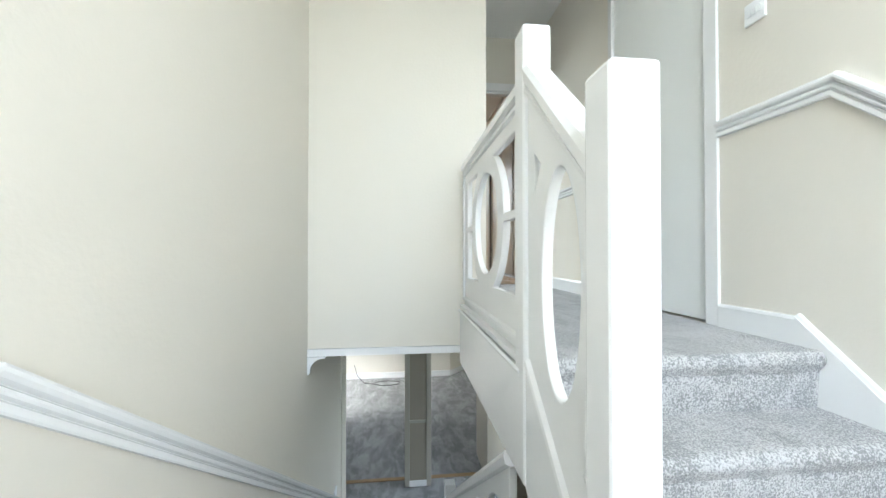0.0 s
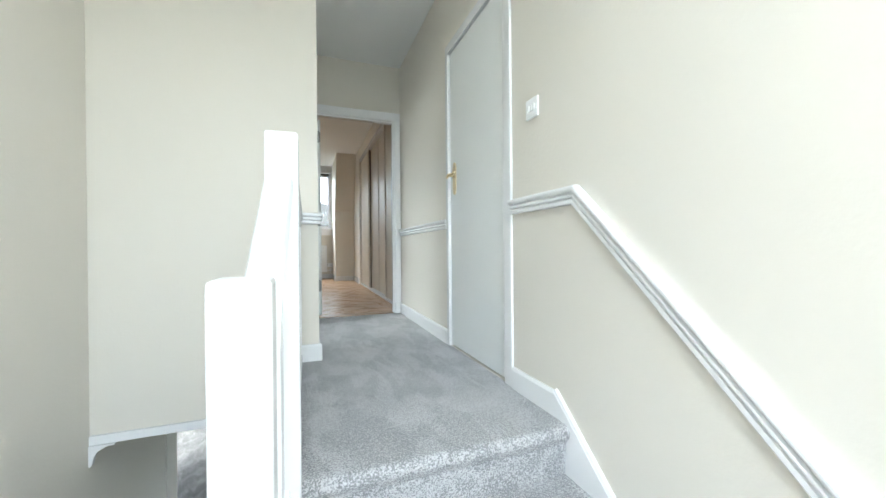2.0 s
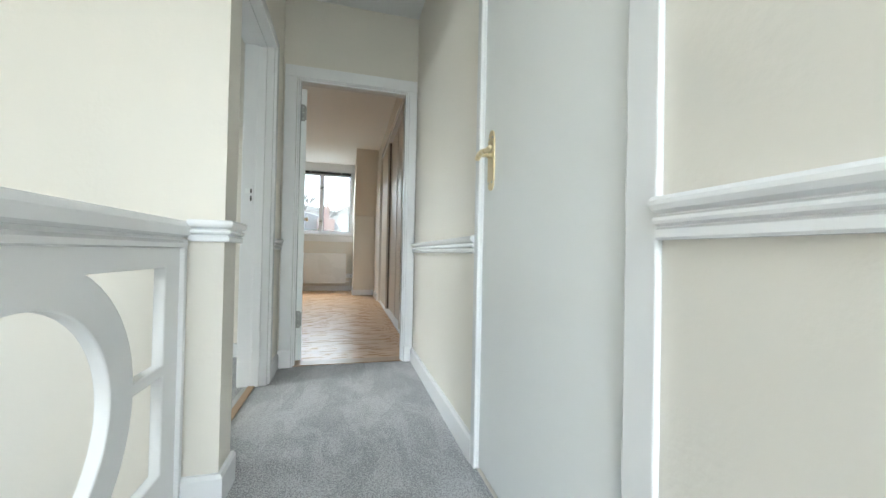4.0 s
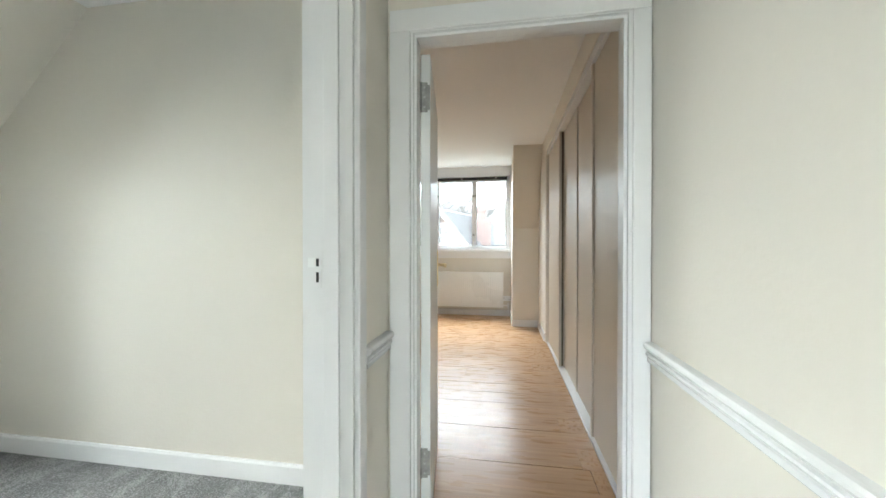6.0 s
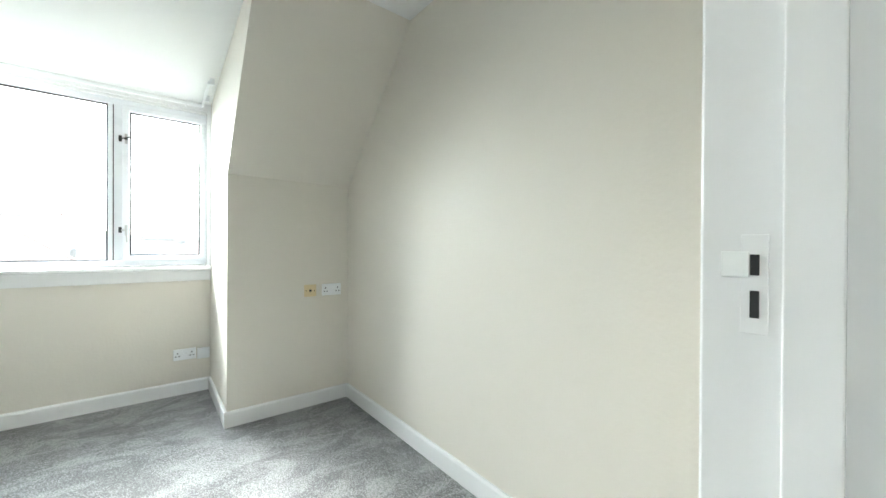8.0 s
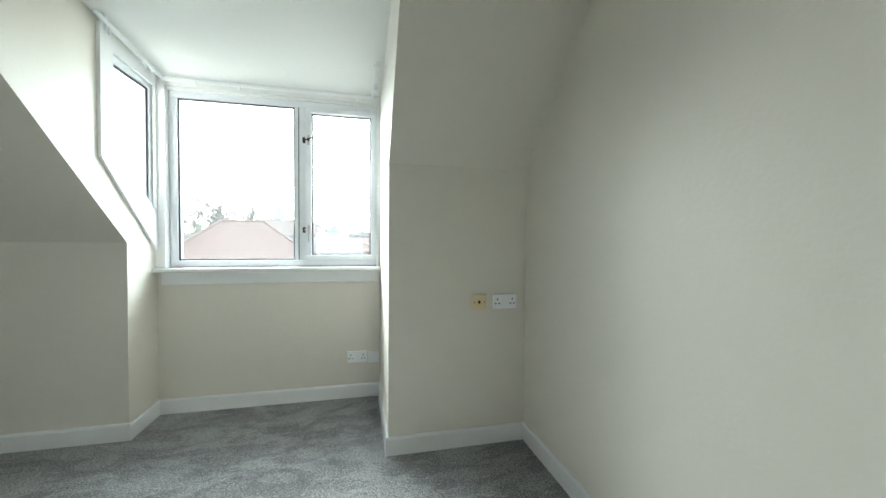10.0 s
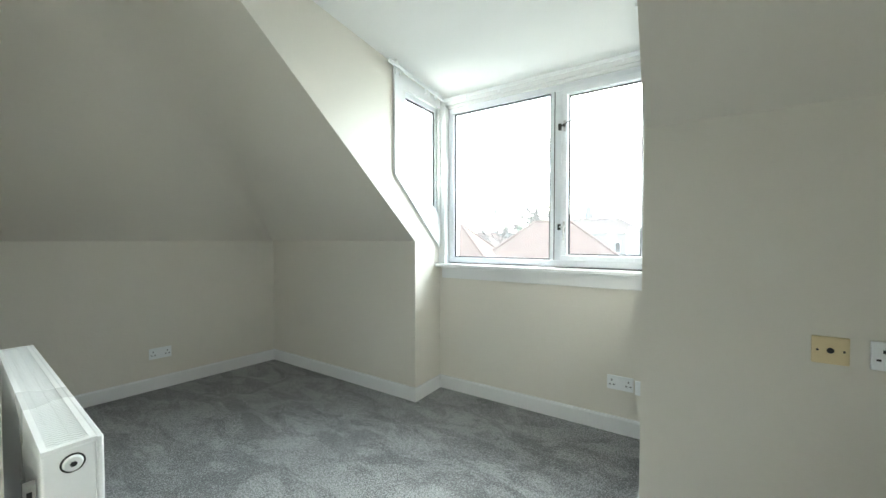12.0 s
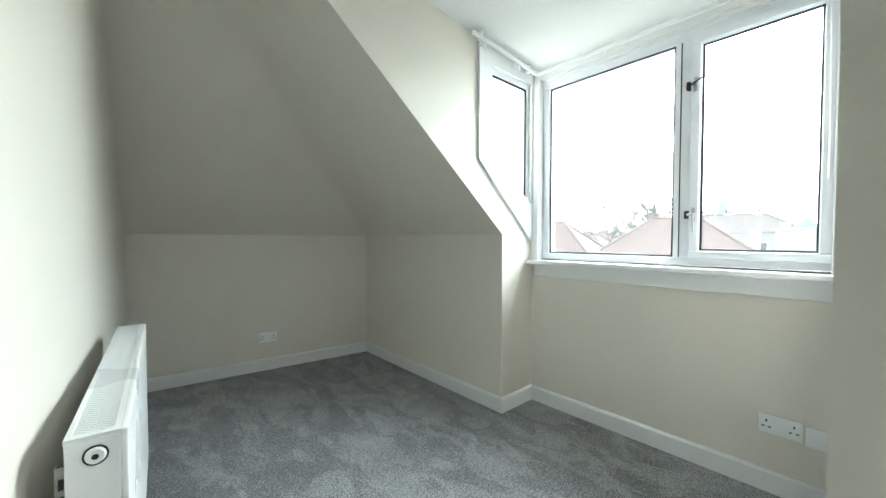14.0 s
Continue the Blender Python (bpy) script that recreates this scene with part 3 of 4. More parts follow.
# bulkhead lip, bracket, landing fascia
S("lip_bulkhead", boxes((west(-1.4), -1.03, -1.412, -1.28, -0.3, -0.257)), GLOSS, "white edging board under the bulkhead")
bm = bmesh.new()
wx = west(-1.4)
arc = [(wx + 0.003, -0.301), (wx + 0.108, -0.301), (wx + 0.108, -0.309)]
arc += [(wx + 0.098 - 0.078 * math.sin(a), -0.309 - 0.07 * (1 - math.cos(a))) for a in [math.pi / 2 * k / 10 for k in range(11)]]
arc += [(wx + 0.016, -0.395), (wx + 0.009, -0.403), (wx + 0.003, -0.403)]
ob = part("shelf_bracket", prism(arc, "y", -1.425, -1.40), GLOSS)
tagged(ob, "small curved white wooden bracket under the bulkhead edge", "bracket")
S("fascia_landing", boxes((-1.03, -0.99, -2.6, -1.4, -0.36, -0.04)), GLOSS, "white board covering the landing edge")
S("fascia_bead", sweep([(-1.03, -2.6, -0.04), (-1.03, -1.4, -0.04)], [(0, -0.01), (0.008, -0.006), (0.01, 0.004), (0.004, 0.012), (0, 0.012)], (-1, 0, 0)), GLOSS, "white bead along the landing edge")
S("landing_edge", boxes((-1.03, -0.99, -2.56, -1.4, -0.02, 0.0)), GLOSS, "white landing edge under the balustrade")

# ---- balustrade ----
bal = thing("balustrade", "white gloss stair balustrade with ring cut-outs and square newels", "balustrade")
part("newel", boxes((-1.065, -0.978, -3.147, -3.06, -0.95, 0.63), bev=0.009), GLOSS, bal)
part("newel", boxes((-1.035, -0.948, -2.645, -2.558, -0.36, 1.0), bev=0.009), GLOSS, bal)
RAILP = [(-0.035, -0.045), (-0.022, -0.052), (0.022, -0.052), (0.035, -0.045), (0.038, -0.02), (0.03, -0.004), (0.012, 0.0), (-0.012, 0.0), (-0.03, -0.004), (-0.038, -0.02)]
XR = -0.985
part("handrail", sweep([(XR, -2.6, 0.885), (XR, -1.402, 0.885)], RAILP, (1, 0, 0)), GLOSS, bal)
part("handrail", sweep([(-1.018, -3.1, 0.475), (-0.995, -2.6, 0.925)], RAILP, (1, 0, 0)), GLOSS, bal, "sloping white handrail")


def corner(cu, cv, hu, hv, ro, su, sv):
    """The cut-out between ring and frame on one side and half."""
    a0 = math.asin(0.012 / ro)
    a1 = math.asin(hv / ro) if hv < ro else math.pi / 2
    pts = [(cu + su * hu, cv + sv * 0.012)]
    pts += [(cu + su * ro * math.cos(a0 + (a1 - a0) * k / 10), cv + sv * ro * math.sin(a0 + (a1 - a0) * k / 10)) for k in range(11)]
    pts += [(cu + su * hu, cv + sv * hv)]
    return pts


cu0, cv0 = -1.98, 0.46
holes = [ellipse(cu0, cv0, 0.235, 0.24)] + [corner(cu0, cv0, 0.47, 0.29, 0.318, a, b) for a in (-1, 1) for b in (-1, 1)]
cut_panel("panel", [(-2.57, 0.0), (-1.41, 0.0), (-1.41, 0.84), (-2.57, 0.84)], holes, XR, 0.03, GLOSS, bal)
for xx, s in ((XR - 0.015, -1), (XR + 0.015, 1)):
    part("beading", sweep([(xx, -2.56, 0.8), (xx, -1.41, 0.8)], [(0, 0), (0.012, 0.004), (0.014, 0.016), (0, 0.024)], (s, 0, 0)), GLOSS, bal)
    part("beading", sweep([(xx, -2.56, 0.03), (xx, -1.41, 0.03)], [(0, 0), (0.014, 0.004), (0.012, 0.016), (0, 0.024)], (s, 0, 0)), GLOSS, bal)
    part("beading", boxes((xx - 0.012, xx + 0.012, -1.43, -1.405, 0.03, 0.83), bev=0.004), GLOSS, bal)
    part("beading", boxes((xx - 0.012, xx + 0.012, -2.575, -2.553, 0.03, 0.83), bev=0.004), GLOSS, bal)
tri_a = [(-2.69, 0.47), (-2.745, 0.56), (-2.69, 0.61)]
tri_b = [(-3.02, -0.02), (-2.965, -0.13), (-3.02, -0.18)]
cut_panel("panel", [(-3.07, -0.4), (-2.63, 0.0), (-2.63, 0.85), (-3.07, 0.43)], [ellipse(-2.855, 0.25, 0.108, 0.28), tri_a, tri_b], -1.006, 0.03, GLOSS, bal, "sloping white panel with an oval cut-out")
for xx, s in ((-1.021, -1), (-0.991, 1)):
    part("beading", sweep([(xx, -3.065, 0.40), (xx, -2.64, 0.79)], [(0, 0), (0.012, 0.004), (0.014, 0.016), (0, 0.024)], (s, 0, 0)), GLOSS, bal)
    part("beading", sweep([(xx, -3.065, -0.39), (xx, -2.64, 0.0)], [(0, 0), (0.014, 0.004), (0.012, 0.016), (0, 0.024)], (s, 0, 0)), GLOSS, bal)
    part("string", prism([(-3.065, -0.39), (-2.64, 0.0), (-2.64, -0.36), (-3.065, -0.75)], "x", min(xx, xx + s * 0.008), max(xx, xx + s * 0.008)), GLOSS, bal)
low = thing("lower_balustrade", "white gloss balustrade with ring cut-outs down the lower stairs", "balustrade")
part("handrail", sweep([(-1.0, -2.42, -0.366), (-1.0, -0.66, -1.677)], RAILP, (1, 0, 0)), GLOSS, low)
zs = lambda y: -0.376 - (y + 2.4) * 0.745
ring_holes = []
for yc in (-2.16, -1.59, -1.02):
    ring_holes.append([(yc + 0.22 * math.cos(a), zs(yc) - 0.37 + 0.24 * math.sin(a) - 0.745 * 0.22 * math.cos(a)) for a in [2 * math.pi * k / 40 for k in range(40)]])
for yc in (-1.875, -1.305):
    ring_holes.append([(yc - 0.05, zs(yc - 0.05) - 0.12), (yc + 0.05, zs(yc + 0.05) - 0.12), (yc, zs(yc) - 0.24)])
cut_panel("panel", [(-2.42, zs(-2.42) - 0.85), (-2.42, zs(-2.42) - 0.05), (-0.68, zs(-0.68) - 0.05), (-0.68, zs(-0.68) - 0.85)], ring_holes, -1.0, 0.03, GLOSS, low)
part("newel", boxes((-1.043, -0.957, -0.70, -0.615, LOW, -1.57), bev=0.008), GLOSS, low)

# ---- doors and frames ----
def facing(name, rows, bev=0.004, label="white gloss architrave"):
    return S(name, boxes(*rows, bev=bev), GLOSS, label)


def lining(name, rows, stops, label):
    """Two jambs and a head, each a piece of its own, with stop beads on them."""
    whole = S(name, boxes(rows[0]), GLOSS, label)
    for r, k in zip(rows[1:], ("jamb", "head")):
        part(k, boxes(r), GLOSS, whole)
    for r in stops:
        part("stop_bead", boxes(r, bev=0.002), GLOSS, whole)


# hall cupboard door, shut, in the east wall
door = thing("door_1", "shut flat white door with a brass lever handle in the hall wall", "door", (0.02, -2.145, 0))
part("leaf", boxes((-0.014, 0.026, 0.004, 0.742, 0.012, 2.0), bev=0.003), DOORW, door)


def handle_set(parent, x, y, z, out, toward, metal=BRASS, label="brass lever handle on a long scalloped plate"):
    """A lever on a long backplate; out and toward are signs of the face and of the lever's run."""
    w, h = 0.027, 0.107
    pl = []
    for a in range(0, 9):
        t = math.pi * a / 8
        pl.append((y + 0.021 * math.cos(t), z + h - 0.02 + 0.02 * math.sin(t)))
    pl = [(y + w, z + h - 0.035), (y + 0.023, z + h - 0.027)] + pl + [(y - 0.023, z + h - 0.027), (y - w, z + h - 0.035)]
    pl += [(a, 2 * z - b) for a, b in reversed(pl)]
    hs = part("handle", prism(pl, "x", x, x + out * 0.005), metal, parent, label)
    bm = bmesh.new()
    cyl(bm, (x, y, z + 0.018), (x + out * 0.018, y, z + 0.018), 0.012, 0.009)
    cyl(bm, (x + out * 0.018, y, z + 0.018), (x + out * 0.045, y, z + 0.018), 0.008)
    zz = z + 0.018
    pts = [(x + out * 0.045, y - toward * 0.035, zz - 0.006), (x + out * 0.047, y - toward * 0.02, zz - 0.009), (x + out * 0.047, y, zz), (x + out * 0.047, y + toward * 0.03, zz + 0.003), (x + out * 0.046, y + toward * 0.06, zz - 0.003), (x + out * 0.044, y + toward * 0.075, zz - 0.001), (x + out * 0.04, y + toward * 0.086, zz + 0.007)]
    tube(bm, pts, [0.007, 0.009, 0.011, 0.009, 0.008, 0.009, 0.006], 10)
    part("lever", bm, metal, hs, smooth=True)
    for dz in (-h + 0.016, h - 0.016):
        for dy in (-0.015, 0.015):
            part("screw", cyl(bmesh.new(), (x + out * 0.004, y + dy, z + dz - math.copysign(0.012, dz)), (x + out * 0.0065, y + dy, z + dz - math.copysign(0.012, dz)), 0.004), STEEL, hs, "small steel screw")
    return hs


handle_set(door, -0.014, 0.668, 1.135, -1, -1)
facing("trim", [(-0.014, 0.0, -1.402, -1.36, 0, 2.035), (-0.014, 0.0, -2.217, -2.147, 0, 2.035), (-0.014, 0.0, -2.217, -1.36, 2.0, 2.06)])
lining("door_lining", [(0.0, 0.12, -1.4, -1.395, 0, 2.03), (0.0, 0.12, -2.15, -2.146, 0, 2.03), (0.0, 0.12, -2.15, -1.395, 2.004, 2.03)], [], "white door lining")

# end door frame
facing("trim", [(-0.918, -0.84, -0.022, -0.001, 0, 1.99), (-0.062, -0.004, -0.022, -0.001, 0, 1.99), (-0.918, -0.004, -0.022, -0.001, 1.99, 2.07)])
facing("plinth_block", [(-0.925, -0.838, -0.028, -0.001, 0, 0.12), (-0.066, -0.003, -0.028, -0.001, 0, 0.12)])
lining("door_lining", [(-0.838, -0.828, -0.012, 0.102, 0, 1.985), (-0.075, -0.05, -0.012, 0.102, 0, 1.985), (-0.838, -0.05, -0.012, 0.102, 1.985, 2.005)], [(-0.828, -0.818, 0.0, 0.05, 0, 1.973), (-0.087, -0.075, 0.0, 0.05, 0, 1.973), (-0.828, -0.075, 0.0, 0.05, 1.973, 1.985)], "white door lining with a stop bead")
S("threshold_room", boxes((-0.828, -0.075, 0.0, 0.1, -0.1, 0.006)), OAKSTRIP, "oak threshold strip in the doorway")
d2 = thing("door_2", "open flat white door with steel hinges and a lever handle", "door", (-0.787, 0.11, 0), 8)
part("leaf", boxes((-0.04, 0.0, 0.0, 0.745, 0.012, 1.965), bev=0.003), DOORW, d2)
handle_set(d2, 0.0, 0.685, 1.06, 1, -1)
for z in (0.245, 1.73):
    hg = part("hinge", boxes((-0.038, -0.012, -0.004, -0.0005, z, z + 0.12), (-0.012, -0.002, -0.004, -0.0005, z + 0.01, z + 0.11), bev=0.001), HINGEM, d2, "worn steel butt hinge")
    part("knuckle", cyl(bmesh.new(), (-0.04, -0.005, z), (-0.04, -0.005, z + 0.12), 0.006), HINGEM, hg)
    for dz in (0.02, 0.06, 0.1):
        part("screw", cyl(bmesh.new(), (-0.024, -0.0035, z + dz), (-0.024, -0.0062, z + dz), 0.0045, seg=10), STEEL, hg, "steel screw head")

# bedroom door frame in the west wall, door folded back
facing("trim", [(-0.93, -0.912, -0.325, -0.268, 0, 2.0), (-0.93, -0.912, -1.204, -0.268, 2.0, 2.06)])
facing("trim", [(-1.092, -1.078, -0.325, -0.268, 0, 2.0), (-1.092, -1.078, -1.265, -1.2, 0, 2.0), (-1.092, -1.078, -1.265, -0.268, 2.0, 2.06)])
lining("door_lining", [(-1.082, -0.926, -0.345, -0.33, 0, 2.0), (-1.082, -0.931, -1.195, -1.185, 0, 2.0), (-1.082, -0.926, -1.195, -0.33, 2.0, 2.03)], [(-1.01, -0.965, -0.357, -0.345, 0, 1.99), (-1.01, -0.965, -1.185, -1.173, 0, 1.99), (-1.01, -0.965, -1.185, -0.345, 1.988, 2.0)], "white door lining with a stop bead")
sp = thing("strike_plate", "painted-over white strike plate with two dark slots in the door jamb", "strike plate")
part("plate", boxes((-1.046, -1.022, -0.3475, -0.3455, 1.064, 1.174), bev=0.0008), GLOSS, sp)
part("lip", boxes((-1.064, -1.0385, -0.3485, -0.3464, 1.126, 1.155), bev=0.0008), DOORW, sp, "painted metal lip of the strike plate")
part("slot", boxes((-1.0375, -1.0295, -0.349, -0.3476, 1.129, 1.152)), DARK, sp, "dark latch slot")
part("slot", boxes((-1.0375, -1.0295, -0.349, -0.3476, 1.082, 1.112)), DARK, sp, "dark bolt slot")
S("threshold_bedroom", boxes((-1.02, -0.985, -1.185, -0.345, -0.01, 0.007)), OAKSTRIP, "oak threshold strip in the bedroom doorway")
d3 = thing("door_3", "open flat white door folded back against the wall", "door", (-1.095, -1.185, 0), 0)
part("leaf", boxes((-0.74, 0.0, -0.06, -0.02, 0.012, 1.97), bev=0.003), DOORW, d3)


# ---- sockets and switches ----
def socket(at, rz, label, group=""):
    """A double socket; its face looks along local -y."""
    t = thing("double_socket", label, "socket", at, rz, group)
    part("plate", boxes((-0.073, 0.073, -0.01, 0.0, -0.043, 0.043), bev=0.003), PLASTIC, t)
    for sx in (-1, 1):
        part("rocker", boxes((sx * 0.016 - 0.007, sx * 0.016 + 0.007, -0.014, -0.0095, 0.002, 0.026), bev=0.001), PLASTIC, t)
        cx = sx * 0.046
        for dx, dz, w, h in ((0, 0.014, 0.006, 0.011), (-0.011, -0.012, 0.01, 0.006), (0.011, -0.012, 0.01, 0.006)):
            part("pin_hole", boxes((cx + dx - w / 2, cx + dx + w / 2, -0.0106, -0.0099, dz - h / 2, dz + h / 2)), DARK, t, "dark pin hole")
    return t


def blank_plate(at, rz, material, label, name="blanking_plate", hole=False, w=0.043):
    t = thing(name, label, "wall plate", at, rz)
    part("plate", boxes((-w, w, -0.009, 0.0, -0.043, 0.043), bev=0.003), material, t)
    for sx in (-1, 1):
        part("screw", cyl(bmesh.new(), (sx * (w - 0.013), -0.0088, 0), (sx * (w - 0.013), -0.0105, 0), 0.0035, seg=10), DARK if hole else PLASTIC, t)
    if hole:
        part("coaxial_outlet", cyl(bmesh.new(), (0, -0.0088, 0), (0, -0.014, 0), 0.009, 0.007, seg=14), DARK, t, "dark round aerial outlet")
    return t


socket((KN + 0.001, 0.195, 0.838), 90, "white double socket on the pier beside an aerial outlet")
blank_plate((KN + 0.001, 0.036, 0.838), 90, TVPLATE, "yellowed cream aerial outlet plate beside a socket", "aerial_outlet", True)
socket((-4.429, -0.66, 0.31), 90, "white double socket low under the dormer window")
blank_plate((-4.429, -0.537, 0.30), 90, PLASTIC, "white plate beside the socket under the dormer window", hole=False)
socket((-3.18, ys(-3.18) + 0.001, 0.285), 174, "white double socket on the low end wall")
socket((-0.43, RY1 - 0.001, 0.3), 0, "white socket beside the radiator")
sw = thing("light_switch", "white plastic triple light switch on the hall wall", "light switch", (-0.001, -2.39, 1.275), -90)
part("plate", boxes((-0.043, 0.043, -0.01, 0.0, -0.043, 0.043), bev=0.003), PLASTIC, sw)
for k in (-1, 0, 1):
    part("rocker", boxes((k * 0.02 - 0.007, k * 0.02 + 0.007, -0.015, -0.0095, -0.014, 0.014), bev=0.0015), PLASTIC, sw)
sw2 = thing("light_switch", "white light switch low on the lower stair wall", "light switch", (west(-0.75) + 0.001, -0.75, -1.55), 90)
part("plate", boxes((-0.043, 0.043, -0.01, 0.0, -0.043, 0.043), bev=0.003), PLASTIC, sw2)
part("rocker", boxes((-0.01, 0.01, -0.015, -0.0095, -0.014, 0.014), bev=0.0015), PLASTIC, sw2)


# ---- windows ----
def pane(parent, x0, x1, z0, z1, y=0.0):
    """Glass with a black gasket, in a window built facing local -y."""
    g = part("pane", boxes((x0, x1, y - 0.004, y + 0.004, z0, z1)), GLASS, parent, "clear glass with a faint painted haze veil")
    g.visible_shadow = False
    w = 0.01
    part("gasket", boxes((x0, x1, y - 0.012, y - 0.005, z1 - w, z1), (x0, x1, y - 0.012, y - 0.005, z0, z0 + w), (x0, x0 + w, y - 0.012, y - 0.005, z0 + w, z1 - w), (x1 - w, x1, y - 0.012, y - 0.005, z0 + w, z1 - w)), RUBBER, parent, "black rubber gasket")
    return g


def sash(parent, x0, x1, z0, z1, m, d=0.05, name="casement"):
    """A frame round one pane; m is the frame's width."""
    f = part(name, boxes((x0, x1, -d, 0.02, z0, z0 + m), (x0, x1, -d, 0.02, z1 - m, z1), (x0, x0 + m, -d, 0.02, z0 + m, z1 - m), (x1 - m, x1, -d, 0.02, z0 + m, z1 - m), bev=0.004), UPVC, parent)
    pane(parent, x0 + m, x1 - m, z0 + m, z1 - m)
    return f


def fastener(parent, x, z, long=True, s=1):
    """A keep on the frame, a base on the casement and a steel arm; the long one is a stay."""
    h = part("fastener", boxes((x - 0.03, x - 0.012, -0.056, -0.03, z - 0.02, z + 0.02), bev=0.002), FASTEN, parent, "dark steel window keep")
    part("base_plate", boxes((x + 0.004, x + 0.02, -0.057, -0.05, z - 0.036, z + 0.036), bev=0.002), STEEL, h, "steel base plate of a window fastener")
    bm = bmesh.new()
    cyl(bm, (x + 0.012, -0.056, z), (x + 0.012, -0.078, z), 0.009, 0.008, 12)
    if long:
        tube(bm, [(x - 0.012, -0.066, z - 0.002), (x + 0.012, -0.076, z), (x + 0.035, -0.085, z + 0.012), (x + 0.115, -0.095, z + 0.02)], [0.004, 0.005, 0.0035, 0.003], 8)
        part("arm", bm, FASTEN, h)
    else:
        tube(bm, [(x - 0.014, -0.062, z), (x + 0.012, -0.076, z), (x + 0.014, -0.08, z - 0.03), (x + 0.018, -0.082, z - 0.09)], [0.006, 0.007, 0.0055, 0.0045], 8)
        part("arm", bm, STEEL, h)


def window(name, label, at, rz, x0, x1, z0, z1, splits, casements, hw=0.022, rim=0.04):
    t = tagged(thing(name, label, "window", at, rz), kind="")
    part("window_frame", boxes((x0, x1, -0.03, 0.05, z0, z0 + 0.04), (x0, x1, -0.03, 0.05, z1 - 0.05, z1), (x0, x0 + 0.05, -0.03, 0.05, z0 + 0.04, z1 - 0.05), (x1 - 0.05, x1, -0.03, 0.05, z0 + 0.04, z1 - 0.05), *[(s - hw, s + hw, -0.03, 0.05, z0 + 0.04, z1 - 0.05) for s in splits], bev=0.004), UPVC, t)
    xs = [x0 + 0.05] + [v for s in splits for v in (s - hw, s + hw)] + [x1 - 0.05]
    for k in range(0, len(xs), 2):
        if k // 2 in casements:
            sash(t, xs[k] - 0.006, xs[k + 1] + 0.006, z0 + 0.036, z1 - 0.046, rim)
        else:
            a, b = z0 + 0.04, z1 - 0.05
            pane(t, xs[k], xs[k + 1], a, b, -0.005)
    return t


w2 = window("window_2", "white two-light dormer window with a fixed pane and a casement", (-4.49, 0, 0), 90, -1.917, -0.473, 1.008, 2.222, (-1.066,), (1,), 0.042)
part("seal", boxes((-1.082, -1.076, -0.0315, -0.0302, 1.05, 2.17)), RUBBER, w2, "black seal beside the casement")
fastener(w2, -1.02, 1.93, True)
fastener(w2, -1.02, 1.27, False)
# side light in the south cheek, with its clipped lower corner
side = thing("side_light", "white dormer side light with a slanted lower edge", "window")
gl = part("pane", prism([(-4.0, 2.18), (-4.365, 2.18), (-4.365, 1.425), (-4.0, 1.68)], "y", YB - 0.03, YB - 0.024), GLASS, side, "clear glass with a faint painted haze veil")
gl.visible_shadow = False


def ring(outer, inner, y0, y1):
    bm = bmesh.new()
    for i in range(len(outer)):
        j = (i + 1) % len(outer)
        prism([outer[i], outer[j], inner[j], inner[i]], "y", y0, y1, bm)
    bmesh.ops.remove_doubles(bm, verts=bm.verts, dist=1e-5)
    return bm


gi = [(-4.0, 2.18), (-4.365, 2.18), (-4.365, 1.425), (-4.0, 1.68)]
gi2 = [(-4.008, 2.168), (-4.353, 2.168), (-4.353, 1.443), (-4.008, 1.684)]
fo = [(-3.95, 2.22), (-4.4, 2.22), (-4.4, 1.36), (-3.95, 1.69)]
part("gasket", ring(gi, gi2, YB - 0.023, YB - 0.016), RUBBER, side, "black rubber gasket")
part("window_frame", ring(fo, gi, YB - 0.05, YB - 0.006), UPVC, side)
co = [(-3.858, 2.325), (-4.405, 2.275), (-4.405, 1.12), (-3.863, 1.625)]
ci = [(-3.965, 2.215), (-4.385, 2.21), (-4.385, 1.385), (-3.965, 1.685)]
part("casing", ring(co, ci, YB + 0.001, YB + 0.018), GLOSS, side)
S("window_sill", boxes((-4.462, -4.35, YB + 0.002, YA - 0.002, 0.972, 1.0), bev=0.006), GLOSS, "white gloss window board")
S("window_seal", boxes((-4.4705, -4.4625, YB + 0.065, YA - 0.002, 1.0002, 1.0035), (-4.54, -4.4705, YB + 0.065, YA - 0.002, 0.97, 1.0035)), RUBBER, "thin black seal line under the window frame")
S("window_apron", boxes((-4.43, -4.41, YB + 0.03, YA - 0.002, 0.885, 0.971), bev=0.003), GLOSS, "white gloss apron under the window board")
S("window_casing", boxes((-4.53, -4.405, YB, YB + 0.062, 1.0, 2.235), (-4.44, -4.41, YA - 0.03, YA, 1.0, 2.235), (-4.53, -4.44, YB + 0.062, YA, 2.215, 2.235), bev=0.002), GLOSS, "white gloss window lining")

w1 = window("window_1", "white three-light dormer window over a radiator", (0, 5.02, 0), 0, -2.18, -0.375, 1.13, 2.38, (-1.64, -0.99), (0, 1, 2), 0.015, 0.028)
fastener(w1, -0.985, 2.05, True)
fastener(w1, -0.985, 1.38, False)
fastener(w1, -1.635, 2.05, True)
fastener(w1, -1.635, 1.38, False)
S("window_sill", boxes((-2.2, -0.362, 4.90, 5.0, 1.1, 1.13), bev=0.006), GLOSS, "white gloss window board")
S("window_apron", boxes((-2.2, -0.362, 4.955, 4.97, 0.98, 1.1), bev=0.003), GLOSS, "white gloss apron under the window board")
S("window_casing", boxes((-0.40, -0.36, 4.94, 5.0, 1.13, 2.42), (-2.2, -0.36, 4.94, 5.0, 2.38, 2.44)), GLOSS, "white gloss window lining")
